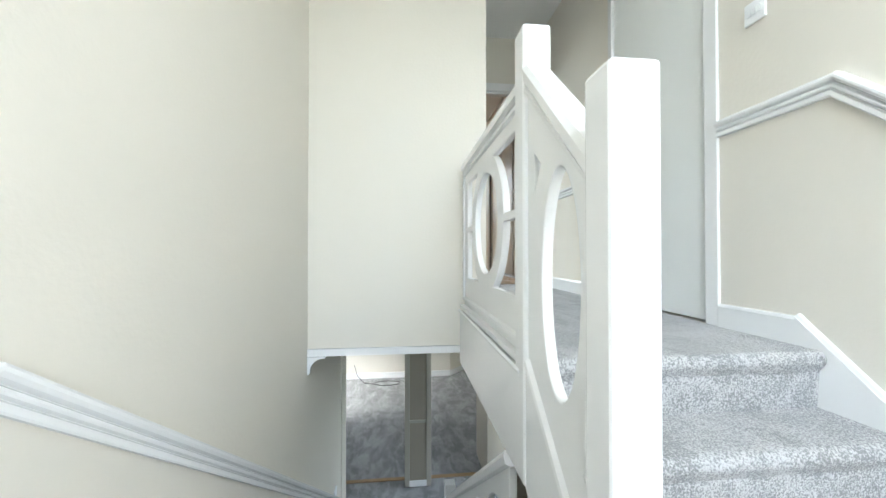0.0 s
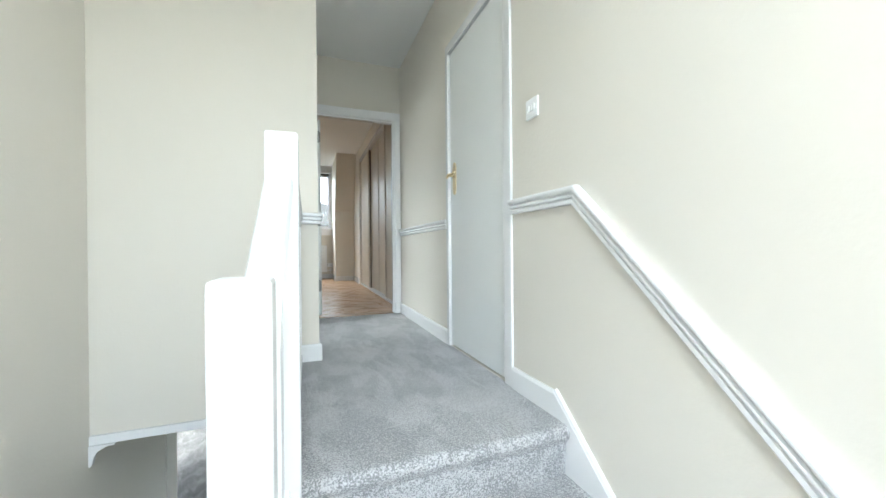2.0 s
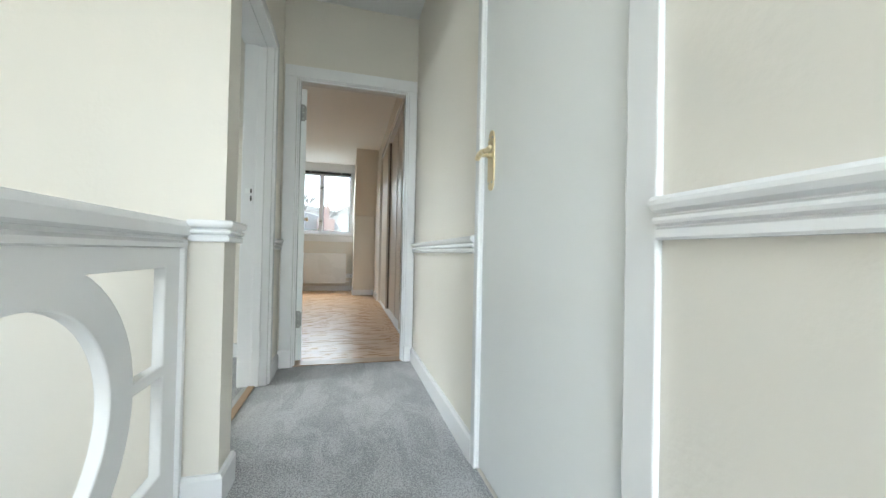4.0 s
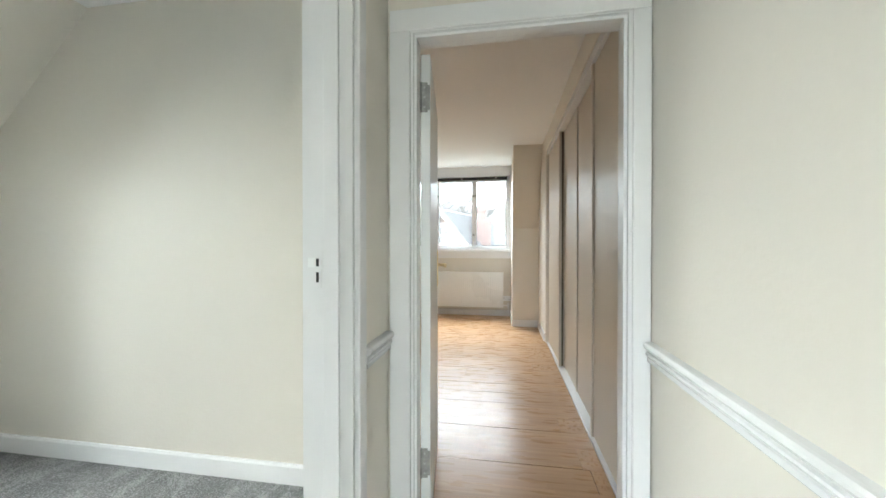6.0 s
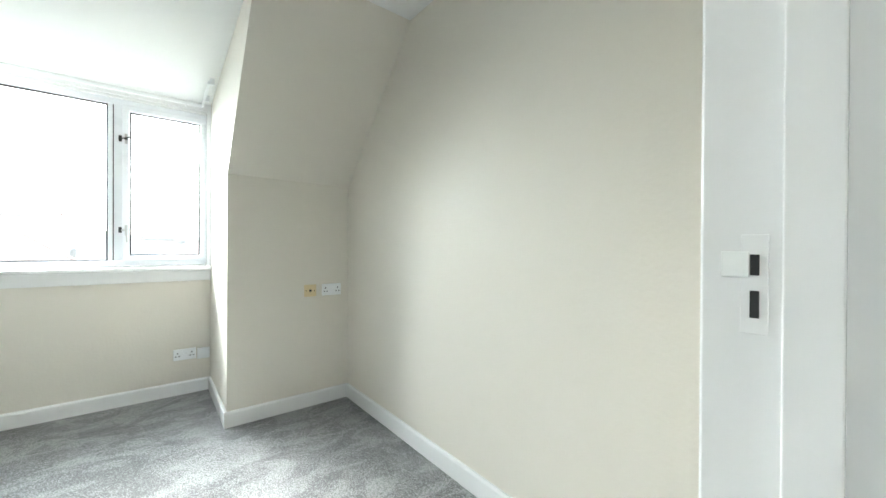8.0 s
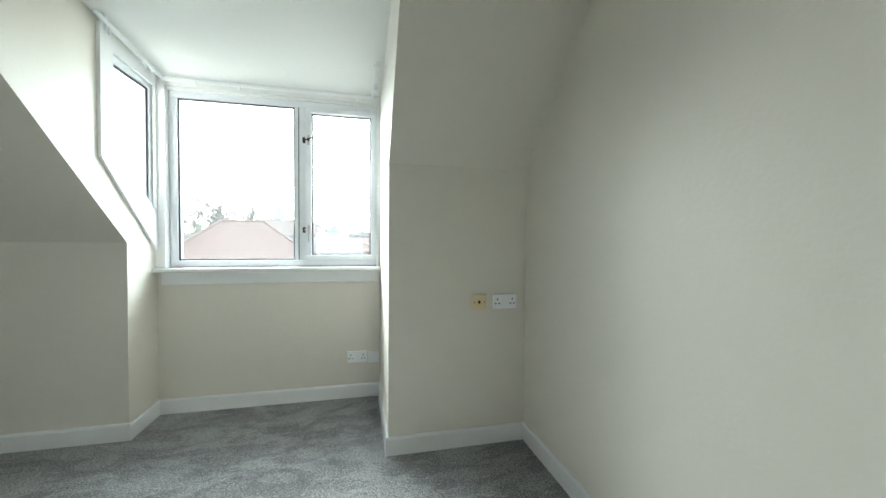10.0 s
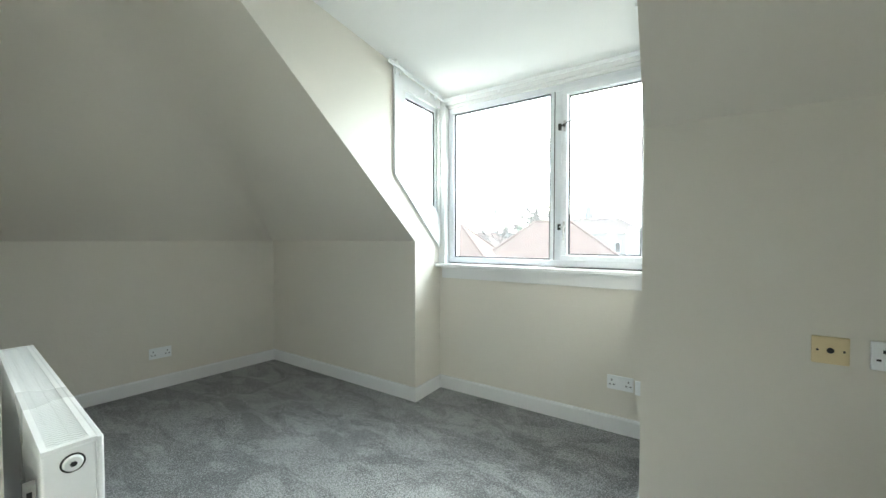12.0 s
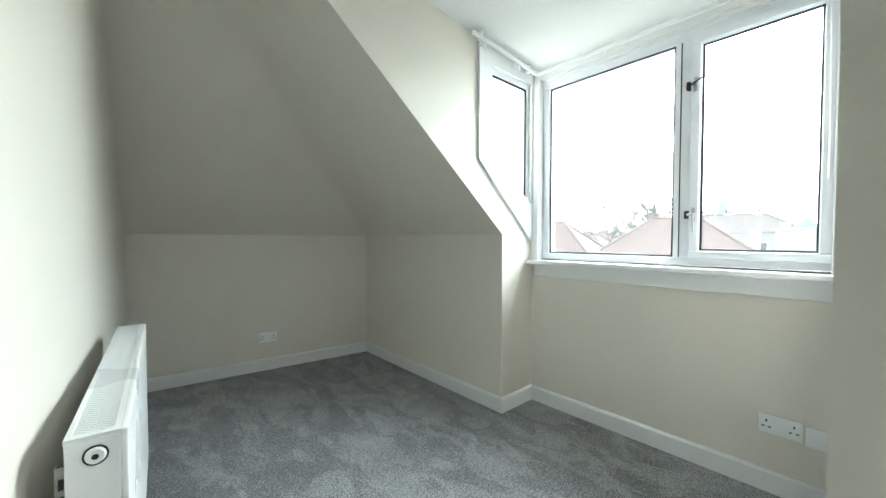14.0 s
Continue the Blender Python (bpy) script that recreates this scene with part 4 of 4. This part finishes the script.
bl = thing("blind_rail", "dark slim blind head rail across the window", "blind")
part("rail", boxes((-2.15, -0.43, 4.92, 4.945, 2.318, 2.366), bev=0.003), DARK, bl)
for x in (-0.62, -1.2, -1.8):
    part("bracket", boxes((x - 0.012, x + 0.012, 4.915, 4.95, 2.335, 2.375), bev=0.002), STEEL, bl)

# curtain track round the dormer ceiling
tr = thing("curtain_track", "slim white plastic curtain track with gliders round the dormer", "curtain track")
zt = lambda x: 2.285 + (x + 4.52) * (BC - 2.285) / (XC + 4.52)
part("track", boxes((-4.385, -4.37, YB + 0.06, YA - 0.06, 2.248, 2.268), bev=0.003), PLASTIC, tr)
part("track", slab([(-4.385, YB + 0.055, zt(-4.385) - 0.045), (-3.75, YB + 0.055, zt(-3.75) - 0.06), (-3.75, YB + 0.055, zt(-3.75) - 0.04), (-4.385, YB + 0.055, zt(-4.385) - 0.025)], 0.014, (0, 1, 0)), PLASTIC, tr)
part("track", slab([(-4.385, YA - 0.07, zt(-4.385) - 0.045), (-3.95, YA - 0.07, zt(-3.95) - 0.06), (-3.95, YA - 0.07, zt(-3.95) - 0.04), (-4.385, YA - 0.07, zt(-4.385) - 0.025)], 0.014, (0, 1, 0)), PLASTIC, tr)
for x, y in ((-3.83, YB + 0.045), (-4.3, YB + 0.045), (-3.97, YA - 0.05), (-4.25, YA - 0.05)):
    part("bracket", boxes((x - 0.012, x + 0.012, y - 0.008, y + 0.02, zt(x) - 0.055, zt(x) - 0.008), bev=0.003), PLASTIC, tr)
for x, y, d in ((-4.37, -1.72, 0), (-4.37, -0.66, 0), (-4.37, -1.45, 0), (-3.83, YB + 0.06, 0.02), (-3.86, YB + 0.06, 0.02), (-4.15, YB + 0.06, 0.01), (-4.19, YB + 0.06, 0.01)):
    part("glider", boxes((x - 0.004, x + 0.004, y - 0.006, y + 0.006, zt(x) - 0.075 - d, zt(x) - 0.04), bev=0.001), PLASTIC, tr)
part("cord", tube(bmesh.new(), [(-4.0, YA - 0.04, zt(-4.0) - 0.05), (-4.0, YA - 0.035, 1.9), (-4.01, YA - 0.03, 1.5), (-4.0, YA - 0.03, 1.35)], [0.002] * 4, 6), PLASTIC, tr, "thin white hanging cord")


# ---- wardrobe ----
wd = thing("sliding_wardrobe", "built-in wardrobe with beige laminate sliding doors", "wardrobe")
part("top_track", boxes((RX1 + 0.01, 0.12, 0.13, 3.3, 2.30, 2.36), bev=0.003), GLOSS, wd, "white top fascia of the wardrobe")
part("bottom_track", boxes((RX1 + 0.012, 0.12, 0.13, 3.3, 0.0, 0.02), bev=0.002), GLOSS, wd, "white bottom track")
part("side_panel", boxes((RX1 + 0.008, 0.6, 3.26, 3.298, 0.0, 2.36)), WARDTRIM, wd)
for y0, y1, x in ((2.33, 3.26, 0.05), (1.0, 2.36, 0.088), (0.13, 1.03, 0.05)):
    dr = part("door", boxes((x, x + 0.02, y0 + 0.03, y1 - 0.03, 0.03, 2.29)), WARDROBE, wd)
    for a, b in ((y0, y0 + 0.035), (y1 - 0.035, y1)):
        part("stile", boxes((x - 0.012, x + 0.026, a, b, 0.022, 2.298), bev=0.004), WARDTRIM, dr)
    if x > 0.06:
        part("mid_strip", boxes((x - 0.009, x, 1.68, 1.715, 0.03, 2.29), bev=0.003), WARDTRIM, dr)
    else:
        # dark strip standing in for the shadow line between the sliding doors
        part("shadow_strip", boxes((0.062, 0.08, y0 - 0.006, y0, 0.03, 2.29)) if y0 > 1 else boxes((0.062, 0.08, y1, y1 + 0.006, 0.03, 2.29)), SHADOWM, dr, "dark brown strip painted in as a shadow line")


# ---- radiators ----
r1 = thing("radiator", "white panel radiator with vertical ribs under the window", "radiator", (0, 4.86, 0))
part("panel", boxes((-1.7, -0.49, 0.0, 0.012, 0.155, 0.75), bev=0.004), RADW, r1)
bm = bmesh.new()
for k in range(34):
    x = -1.675 + k * 0.0352
    add_box(bm, x, x + 0.02, -0.005, 0.002, 0.185, 0.72, 0.004, 1)
part("ribs", bm, RADW, r1)
part("top_grille", boxes((-1.7, -0.49, 0.012, 0.075, 0.735, 0.75), bev=0.003), RADW, r1)
part("side_panel", boxes((-0.495, -0.49, 0.012, 0.075, 0.16, 0.745)), RADW, r1)
bm = bmesh.new()
tube(bm, [(-0.49, 0.03, 0.19), (-0.41, 0.03, 0.19)], [0.012, 0.012], 12)
cyl(bm, (-0.41, 0.03, 0.165), (-0.41, 0.03, 0.235), 0.019, 0.017)
tube(bm, [(-0.41, 0.03, 0.17), (-0.41, 0.03, 0.0)], [0.007, 0.007], 10)
part("valve", bm, RADW, r1, "white radiator valve and pipe")

# bedroom radiator, seen along its length
L = 1.13
r2 = thing("radiator", "white double panel radiator with slotted top grille on the bedroom wall", "radiator", (-2.148, -1.425, 0), -3.55)
W = 0.082
part("front_panel", boxes((-W - 0.012, -W + 0.001, -L - 0.004, 0.0045, 0.16, 0.762), bev=0.004), RADW, r2)
part("back_panel", boxes((-0.01, 0.0, -L, 0.0, 0.17, 0.755), bev=0.004), RADW, r2)
part("side_panel", boxes((-W, -0.001, -0.006, 0.004, 0.165, 0.755), bev=0.003), RADW, r2)
part("side_panel", boxes((-W, -0.001, -L - 0.004, -L + 0.006, 0.165, 0.755), bev=0.003), RADW, r2)
bm = boxes((-W, 0.0, -L, 0.0, 0.748, 0.7545), (-W, 0.0, -L, -L + 0.012, 0.7546, 0.762), (-W, 0.0, -0.012, 0.004, 0.7546, 0.762), (-W, -W + 0.01, -L + 0.012, -0.012, 0.7546, 0.762), (-0.01, 0.0, -L + 0.012, -0.012, 0.7546, 0.762))
n = 88
for k in range(n):
    y = -0.018 - k * (L - 0.036) / n
    add_box(bm, -W + 0.01, -0.01, y - 0.007, y, 0.7546, 0.7605)
    for xa in (-W * 0.64, -W * 0.34):
        add_box(bm, xa - 0.005, xa + 0.005, y - 0.0065, y - 0.001, 0.7605, 0.7622)
part("top_grille", bm, RADW, r2)
bm = bmesh.new()
cyl(bm, (-0.045, 0.003, 0.722), (-0.045, 0.0065, 0.722), 0.0195, 0.0195, 24)
part("outlet_ring", bm, DARK, r2, "dark ring round the side outlet")
bm = bmesh.new()
cyl(bm, (-0.045, 0.006, 0.722), (-0.045, 0.013, 0.722), 0.0165, 0.014, 20)
plug = part("plug", bm, RADW, r2, "white plug in the side outlet")
part("key_hole", cyl(bmesh.new(), (-0.045, 0.012, 0.722), (-0.045, 0.0135, 0.722), 0.006, 0.006, 6), DARK, plug, "dark hexagonal key hole")
for y in (-0.05, -L + 0.06):
    br = part("bracket", boxes((0.003, 0.021, y - 0.002, y, 0.3, 0.69), (0.019, 0.021, y - 0.02, y - 0.002, 0.3, 0.69)), HINGEM, r2, "worn grey steel wall bracket with slots")
    for z in (0.34, 0.42, 0.56, 0.61, 0.645):
        part("slot", boxes((0.008, 0.016, y, y + 0.0015, z, z + 0.022)), DARK, br, "dark slot")

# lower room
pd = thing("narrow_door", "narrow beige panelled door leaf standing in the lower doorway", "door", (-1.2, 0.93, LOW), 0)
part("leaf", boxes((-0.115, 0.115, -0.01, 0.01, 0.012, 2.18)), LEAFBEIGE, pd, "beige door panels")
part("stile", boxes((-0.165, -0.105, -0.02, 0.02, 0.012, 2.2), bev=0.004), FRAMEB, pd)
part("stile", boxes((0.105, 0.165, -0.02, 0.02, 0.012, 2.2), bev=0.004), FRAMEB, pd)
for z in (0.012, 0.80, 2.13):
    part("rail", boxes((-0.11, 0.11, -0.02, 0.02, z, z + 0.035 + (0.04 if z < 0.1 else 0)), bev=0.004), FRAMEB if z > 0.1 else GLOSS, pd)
cb = thing("cable", "thin black cable lying in a loop on the lower carpet", "cable")
pts = [(-2.5, 4.9, LOW + 0.35), (-2.42, 4.75, LOW + 0.16), (-2.25, 4.62, LOW + 0.03), (-1.95, 4.55, LOW + 0.008)]
pts += [(-1.75 + 0.3 * math.cos(a), 4.62 + 0.14 * math.sin(a), LOW + 0.008) for a in [-2.2 + 0.4 * k for k in range(15)]]
part("cord", tube(bmesh.new(), pts, [0.007] * len(pts), 6), CABLE, cb)

# ---- outside ----
S("ground", boxes((-900, 900, -900, 900, -6.0, -5.6)), FIELD, "ground with grass and streets below the windows")


def hip_house(at, rz, wx, wy, wall_z, ridge_z, ridge, roofmat, wallmat, label, chimneys=(), name="house"):
    """Hipped roof house; ridge is the ridge's half length along local x."""
    t = thing(name, label, "house", (at[0], at[1], 0), rz)
    part("wall", boxes((-wx, wx, -wy, wy, -5.6, wall_z)), wallmat, t)
    bm = bmesh.new()
    o = 0.35
    v = [bm.verts.new(p) for p in ((-wx - o, -wy - o, wall_z - 0.1), (wx + o, -wy - o, wall_z - 0.1), (wx + o, wy + o, wall_z - 0.1), (-wx - o, wy + o, wall_z - 0.1), (-ridge, 0, ridge_z), (ridge, 0, ridge_z))]
    for f in ((3, 2, 1, 0), (0, 1, 5, 4), (1, 2, 5), (2, 3, 4, 5), (3, 0, 4)):
        bm.faces.new([v[i] for i in f])
    roof = part("roof", bm, roofmat, t)
    bm = bmesh.new()
    hips = [((-wx - o, -wy - o), -ridge), ((-wx - o, wy + o), -ridge), ((wx + o, -wy - o), ridge), ((wx + o, wy + o), ridge)]
    for (hx, hy), rx in hips:
        cyl(bm, (hx, hy, wall_z - 0.06), (rx, 0, ridge_z + 0.03), 0.09, 0.09, 6)
    cyl(bm, (-ridge, 0, ridge_z + 0.03), (ridge, 0, ridge_z + 0.03), 0.09, 0.09, 6)
    part("ridge_tiles", bm, roofmat, roof)
    for x, y, z, h, w in chimneys:
        c = part("chimney", boxes((x - w, x + w, y - w * 0.7, y + w * 0.7, z - 1.5, z + h), (x - w - 0.06, x + w + 0.06, y - w * 0.7 - 0.06, y + w * 0.7 + 0.06, z + h - 0.2, z + h - 0.08)), wallmat, roof)
        for k in (-0.5, 0.5):
            part("chimney_pot", cyl(bmesh.new(), (x + k * w, y, z + h), (x + k * w, y, z + h + 0.35), 0.12, 0.1, 8), TERRACOTTA, c)
    return t


def win_row(t, face_y, xs, z, w, h):
    for x in xs:
        f = part("window", boxes((x - w, x + w, face_y - 0.03, face_y + 0.05, z, z + h)), UPVC, t)
        part("pane", boxes((x - w + 0.08, x + w - 0.08, face_y - 0.05, face_y - 0.031, z + 0.08, z + h - 0.08)), SLATE, f, "dark far window pane")


hip_house((-30.0, -8.6), 103, 6.2, 5.6, -1.6, 2.55, 1.3, TERRACOTTA, RENDERW, "white rendered house with a red hipped tiled roof")
hip_house((-24.9, -14.4), 100, 4.4, 4.0, -1.2, 2.3, 0.6, TERRACOTTA, RENDERW, "rendered house with a pale red hipped roof")
h3 = hip_house((-54.0, -10.4), 97, 6.3, 3.6, 1.95, 3.95, 3.2, BROWNROOF, RENDERW, "long white building with a brown hipped roof and chimneys", ((-2.6, 0.0, 3.8, 0.3, 0.35), (0.1, 0.0, 3.8, 0.3, 0.35), (2.6, 0.0, 3.8, 0.35, 0.4)))
part("stair_tower", boxes((2.1, 3.0, -5.0, -3.6, -5.6, 2.2)), RENDERW, h3, "white rendered stair tower")
win_row(h3, -3.63, (-5, -3, -1, 1, 3, 5), -0.4, 0.55, 1.3)
hb = thing("flat_building", "white flat roofed building with a balcony", "building", (-46.0, -3.6, 0), 100)
part("wall", boxes((-1.6, 1.6, -2, 2, -5.6, 1.9), (1.6, 3.2, -1.4, 2, -5.6, 1.6), (-1.7, 1.7, -2.1, 2.1, 1.9, 2.1)), RENDERW, hb)
part("dome", cyl(bmesh.new(), (0.2, 0, 2.1), (0.2, 0, 3.0), 0.95, 0.15, 12), IVY, hb, "pale green domed roof lantern")
part("balcony", boxes((1.6, 3.0, -2.2, -1.4, 0.0, 0.12), (1.6, 3.0, -2.2, -2.15, 0.7, 0.76), *[(1.6 + 0.2 * k, 1.63 + 0.2 * k, -2.2, -2.17, 0.12, 0.7) for k in range(8)]), UPVC, hb)
part("chimney", boxes((-1.5, -0.9, -1.2, -0.6, 1.9, 2.6)), RENDERW, hb)
tw = thing("clock_tower", "pale slender tiered tower beyond the roofs", "tower", (-128.0, -25.6, 0), 10)
bm = bmesh.new()
for a, b, w in ((-5.6, 7.0, 1.7), (7.0, 7.4, 2.1), (7.4, 9.4, 1.3), (9.4, 9.8, 1.6), (9.8, 11.4, 0.9)):
    add_box(bm, -w, w, -w, w, a, b)
cyl(bm, (0, 0, 11.4), (0, 0, 14.2), 0.8, 0.05, 8)
part("tower_shaft", bm, TOWERM, tw)

rng = random.Random(7)
# far town, below the horizon line of woods
for k in range(46):
    d = rng.uniform(75, 190)
    a = radians(rng.uniform(-42, 30))
    x, y = -4 - d * math.cos(a), -0.6 + d * math.sin(a)
    rz = rng.uniform(0, 180)
    wz = rng.uniform(-2.5, -0.4) + d * 0.006
    hip_house((x, y), rz, rng.uniform(5, 8), rng.uniform(4, 5), wz, wz + rng.uniform(2.2, 3.2), rng.uniform(1, 4), rng.choice((TERRACOTTA, BROWNROOF, TERRACOTTA)), rng.choice((RENDERW, BRICKF)), "distant house with a hipped tiled roof")


def woods(name, cx, cy, r0, a0, a1, n, h, seed):
    g = random.Random(seed)
    bm = bmesh.new()
    for k in range(n):
        a = radians(a0 + (a1 - a0) * (k + g.random()) / n)
        r = r0 * g.uniform(0.92, 1.1)
        x, y = cx + r * math.cos(a), cy + r * math.sin(a)
        hh = h * g.uniform(0.6, 1.15)
        m = Matrix.Translation((x, y, -5.6 + hh * 0.5)) @ Matrix.Diagonal((hh * g.uniform(0.4, 0.7), hh * g.uniform(0.4, 0.7), hh * 0.55, 1))
        res = bmesh.ops.create_icosphere(bm, subdivisions=2, radius=1, matrix=m)
        for v in res["verts"]:
            v.co += Vector((g.uniform(-1, 1), g.uniform(-1, 1), g.uniform(-1, 1))) * hh * 0.07
    return tagged(part(name, bm, WOODS, None, "hazy brown winter woods on the skyline", "stuff"), "", "woods")


woods("far_woods", -4, 0, 330, 130, 235, 130, 13, 3)
woods("far_woods", 0, 5, 150, 55, 130, 70, 24, 5)


def tree(at, h, seed, spread=0.36, ivy=0.0, label="bare winter tree with a spreading crown"):
    g = random.Random(seed)
    t = thing("tree", label, "tree", (at[0], at[1], -5.6))
    bm, ends = bmesh.new(), []

    def grow(p, d, ln, r, lev):
        pts, rad = [p], [r]
        for k in range(3):
            d = (d + Vector((g.gauss(0, 0.12), g.gauss(0, 0.12), g.gauss(0.05, 0.06)))).normalized()
            p = p + d * ln / 3
            pts.append(p)
            rad.append(r * (1 - 0.18 * (k + 1)))
        tube(bm, pts, rad, 5 if lev < 2 else 3)
        if lev < 5:
            for _ in range(3 if lev < 4 else 4):
                q = (d + Vector((g.gauss(0, spread), g.gauss(0, spread), g.gauss(0, spread * 0.6)))).normalized()
                grow(g.choice(pts[2:]), q, ln * g.uniform(0.55, 0.8), max(0.088, rad[-1] * 0.66), lev + 1)
        ends.append((pts[1], lev))

    grow(Vector((0, 0, 0)), Vector((0, 0, 1)), h * 0.36, h * 0.022, 0)
    part("branches", bm, BARK, t)
    if ivy:
        bm = bmesh.new()
        for _ in range(1000):
            z = g.uniform(0.1, ivy) * h
            rr = h * 0.036 * (1.25 - z / (ivy * h)) + h * 0.02
            c = Vector((g.gauss(0, rr * 0.7), g.gauss(0, rr * 0.7), z))
            s = g.uniform(0.15, 0.32)
            n = Vector((g.gauss(0, 1), g.gauss(0, 1), g.gauss(0, 1))).normalized()
            u = n.orthogonal().normalized() * s
            w = n.cross(u)
            bm.faces.new([bm.verts.new(c + e) for e in (u, w, -u, -w)])
        part("ivy", bm, IVY, t, "dark green ivy leaves")
    return t


tree((-62, -27.6), 14.0, 11)
tree((-65.3, -24.9), 12.8, 12, ivy=0.72, label="winter tree clad in dark ivy")
tree((-67, -23.0), 12.6, 13, ivy=0.78, label="winter tree clad in dark ivy")
tree((-69.5, -21.0), 14.5, 15)
tree((-67, -18.2), 14.2, 16)

# beyond the other window
gh = thing("gable_house", "brick house with a grey slate gable roof and white window", "house", (-4.55, 24.0, 0), -17)
part("wall", prism([(-2.7, -5.6), (2.7, -5.6), (2.7, 0.4), (0, 3.5), (-2.7, 0.4)], "y", -0.2, 9), BRICKF, gh)
bm = slab([(0, -0.5, 3.56), (3.0, -0.5, 0.1), (3.0, 9.2, 0.1), (0, 9.2, 3.56)], 0.14, (0.75, 0, 0.66))
slab([(0, -0.5, 3.56), (-3.0, -0.5, 0.1), (-3.0, 9.2, 0.1), (0, 9.2, 3.56)], 0.14, (-0.75, 0, 0.66), bm)
roof = part("roof", bm, SLATE, gh)
for s in (-1, 1):
    part("bargeboard", slab([(0, -0.56, 3.62), (s * 3.05, -0.56, 0.1), (s * 3.05, -0.56, -0.14), (0, -0.56, 3.32)], 0.05, (0, -1, 0)), RENDERW, roof, "pale timber bargeboard")
part("ridge_tiles", boxes((-0.1, 0.1, -0.5, 9.2, 3.6, 3.76)), RENDERW, roof, "pale ridge tiles")
for x, z, h in [(sx * (0.56 if k % 2 else 0.64) + 0.15, 1.25 + 0.24 * k, 0.23) for sx in (-1, 1) for k in range(6)] + [(0.15, 2.62, 0.2)]:
    w = 0.7 if z > 2.6 else 0.14
    part("quoin", boxes((x - w, x + w, -0.24, -0.19, z, z + h), bev=0.01), RENDERW, gh, "pale dressed stone block")
bw = part("window", boxes((-0.3, 0.6, -0.3, -0.19, 1.3, 2.6)), UPVC, gh, "white framed window")
for z in (1.38, 1.99):
    part("pane", boxes((-0.22, 0.52, -0.34, -0.31, z, z + 0.53)), SLATE, bw, "dark far window pane")
sh = thing("slate_house", "slate roofed brick house with a tall brick chimney", "house", (-0.75, 25.4, 0), 5)
part("wall", boxes((-0.8, 3.8, 0, 8, -5.6, 0.2)), BRICKF, sh)
part("roof", prism([(-0.4, 0.1), (4, 1.7), (8.4, 0.1)], "x", -1.0, 4.0), SLATE, sh)
ch = part("chimney", boxes((-1.55, -0.95, 1.4, 2.2, 2.9, 4.2), (-1.62, -0.88, 1.32, 2.28, 3.85, 4.0), (-1.85, -0.65, -0.3, 2.3, -5.6, 3.1)), BRICKF, sh)
for x in (-1.42, -1.08):
    part("chimney_pot", cyl(bmesh.new(), (x, 1.8, 4.2), (x, 1.8, 4.5), 0.1, 0.09, 10), TERRACOTTA, ch)
tree((-11, 48), 15, 21, label="bare winter tree behind the roofs")
tree((-7, 52), 14, 22, label="bare winter tree behind the roofs")

# ---- laminate boards ----
floor_room = S("floor_room", boxes((-1.05, 0.7, 0.1, 0.45, -0.12, -0.009), (RX0, 0.7, 0.45, 5.0, -0.12, -0.009)), LAMINATE, "oak laminate floor of three-strip boards")
bw_, cache = 0.1935, {}
rng = random.Random(4)
y = 0.101
while y < 4.96:
    y1 = min(y + bw_, 4.975)
    x = RX0 + 0.01 - rng.uniform(0.2, 1.1)
    while x < 0.03:
        a, b = max(x, RX0 + 0.005 if y > 0.46 else -1.04), min(x + 1.28, 0.03)
        if b - a > 0.05:
            key = (round(b - a, 2), round(y1 - y, 3))
            if key not in cache:
                cache[key] = boxes((0, b - a - 0.0015, 0, y1 - y - 0.0015, -0.009, 0.0), bev=0.0008)
                me = bpy.data.meshes.new("board")
                bmesh.ops.recalc_face_normals(cache[key], faces=cache[key].faces)
                cache[key].to_mesh(me)
                cache[key].free()
                me.materials.append(LAMINATE)
                cache[key] = me
            ob = new("board", cache[key])
            ob.location = (a, y, 0)
            ob.rotation_euler = (rng.gauss(0, 0.0035), rng.gauss(0, 0.0012), 0)
            ob.parent = floor_room
        x += 1.28
    y += bw_
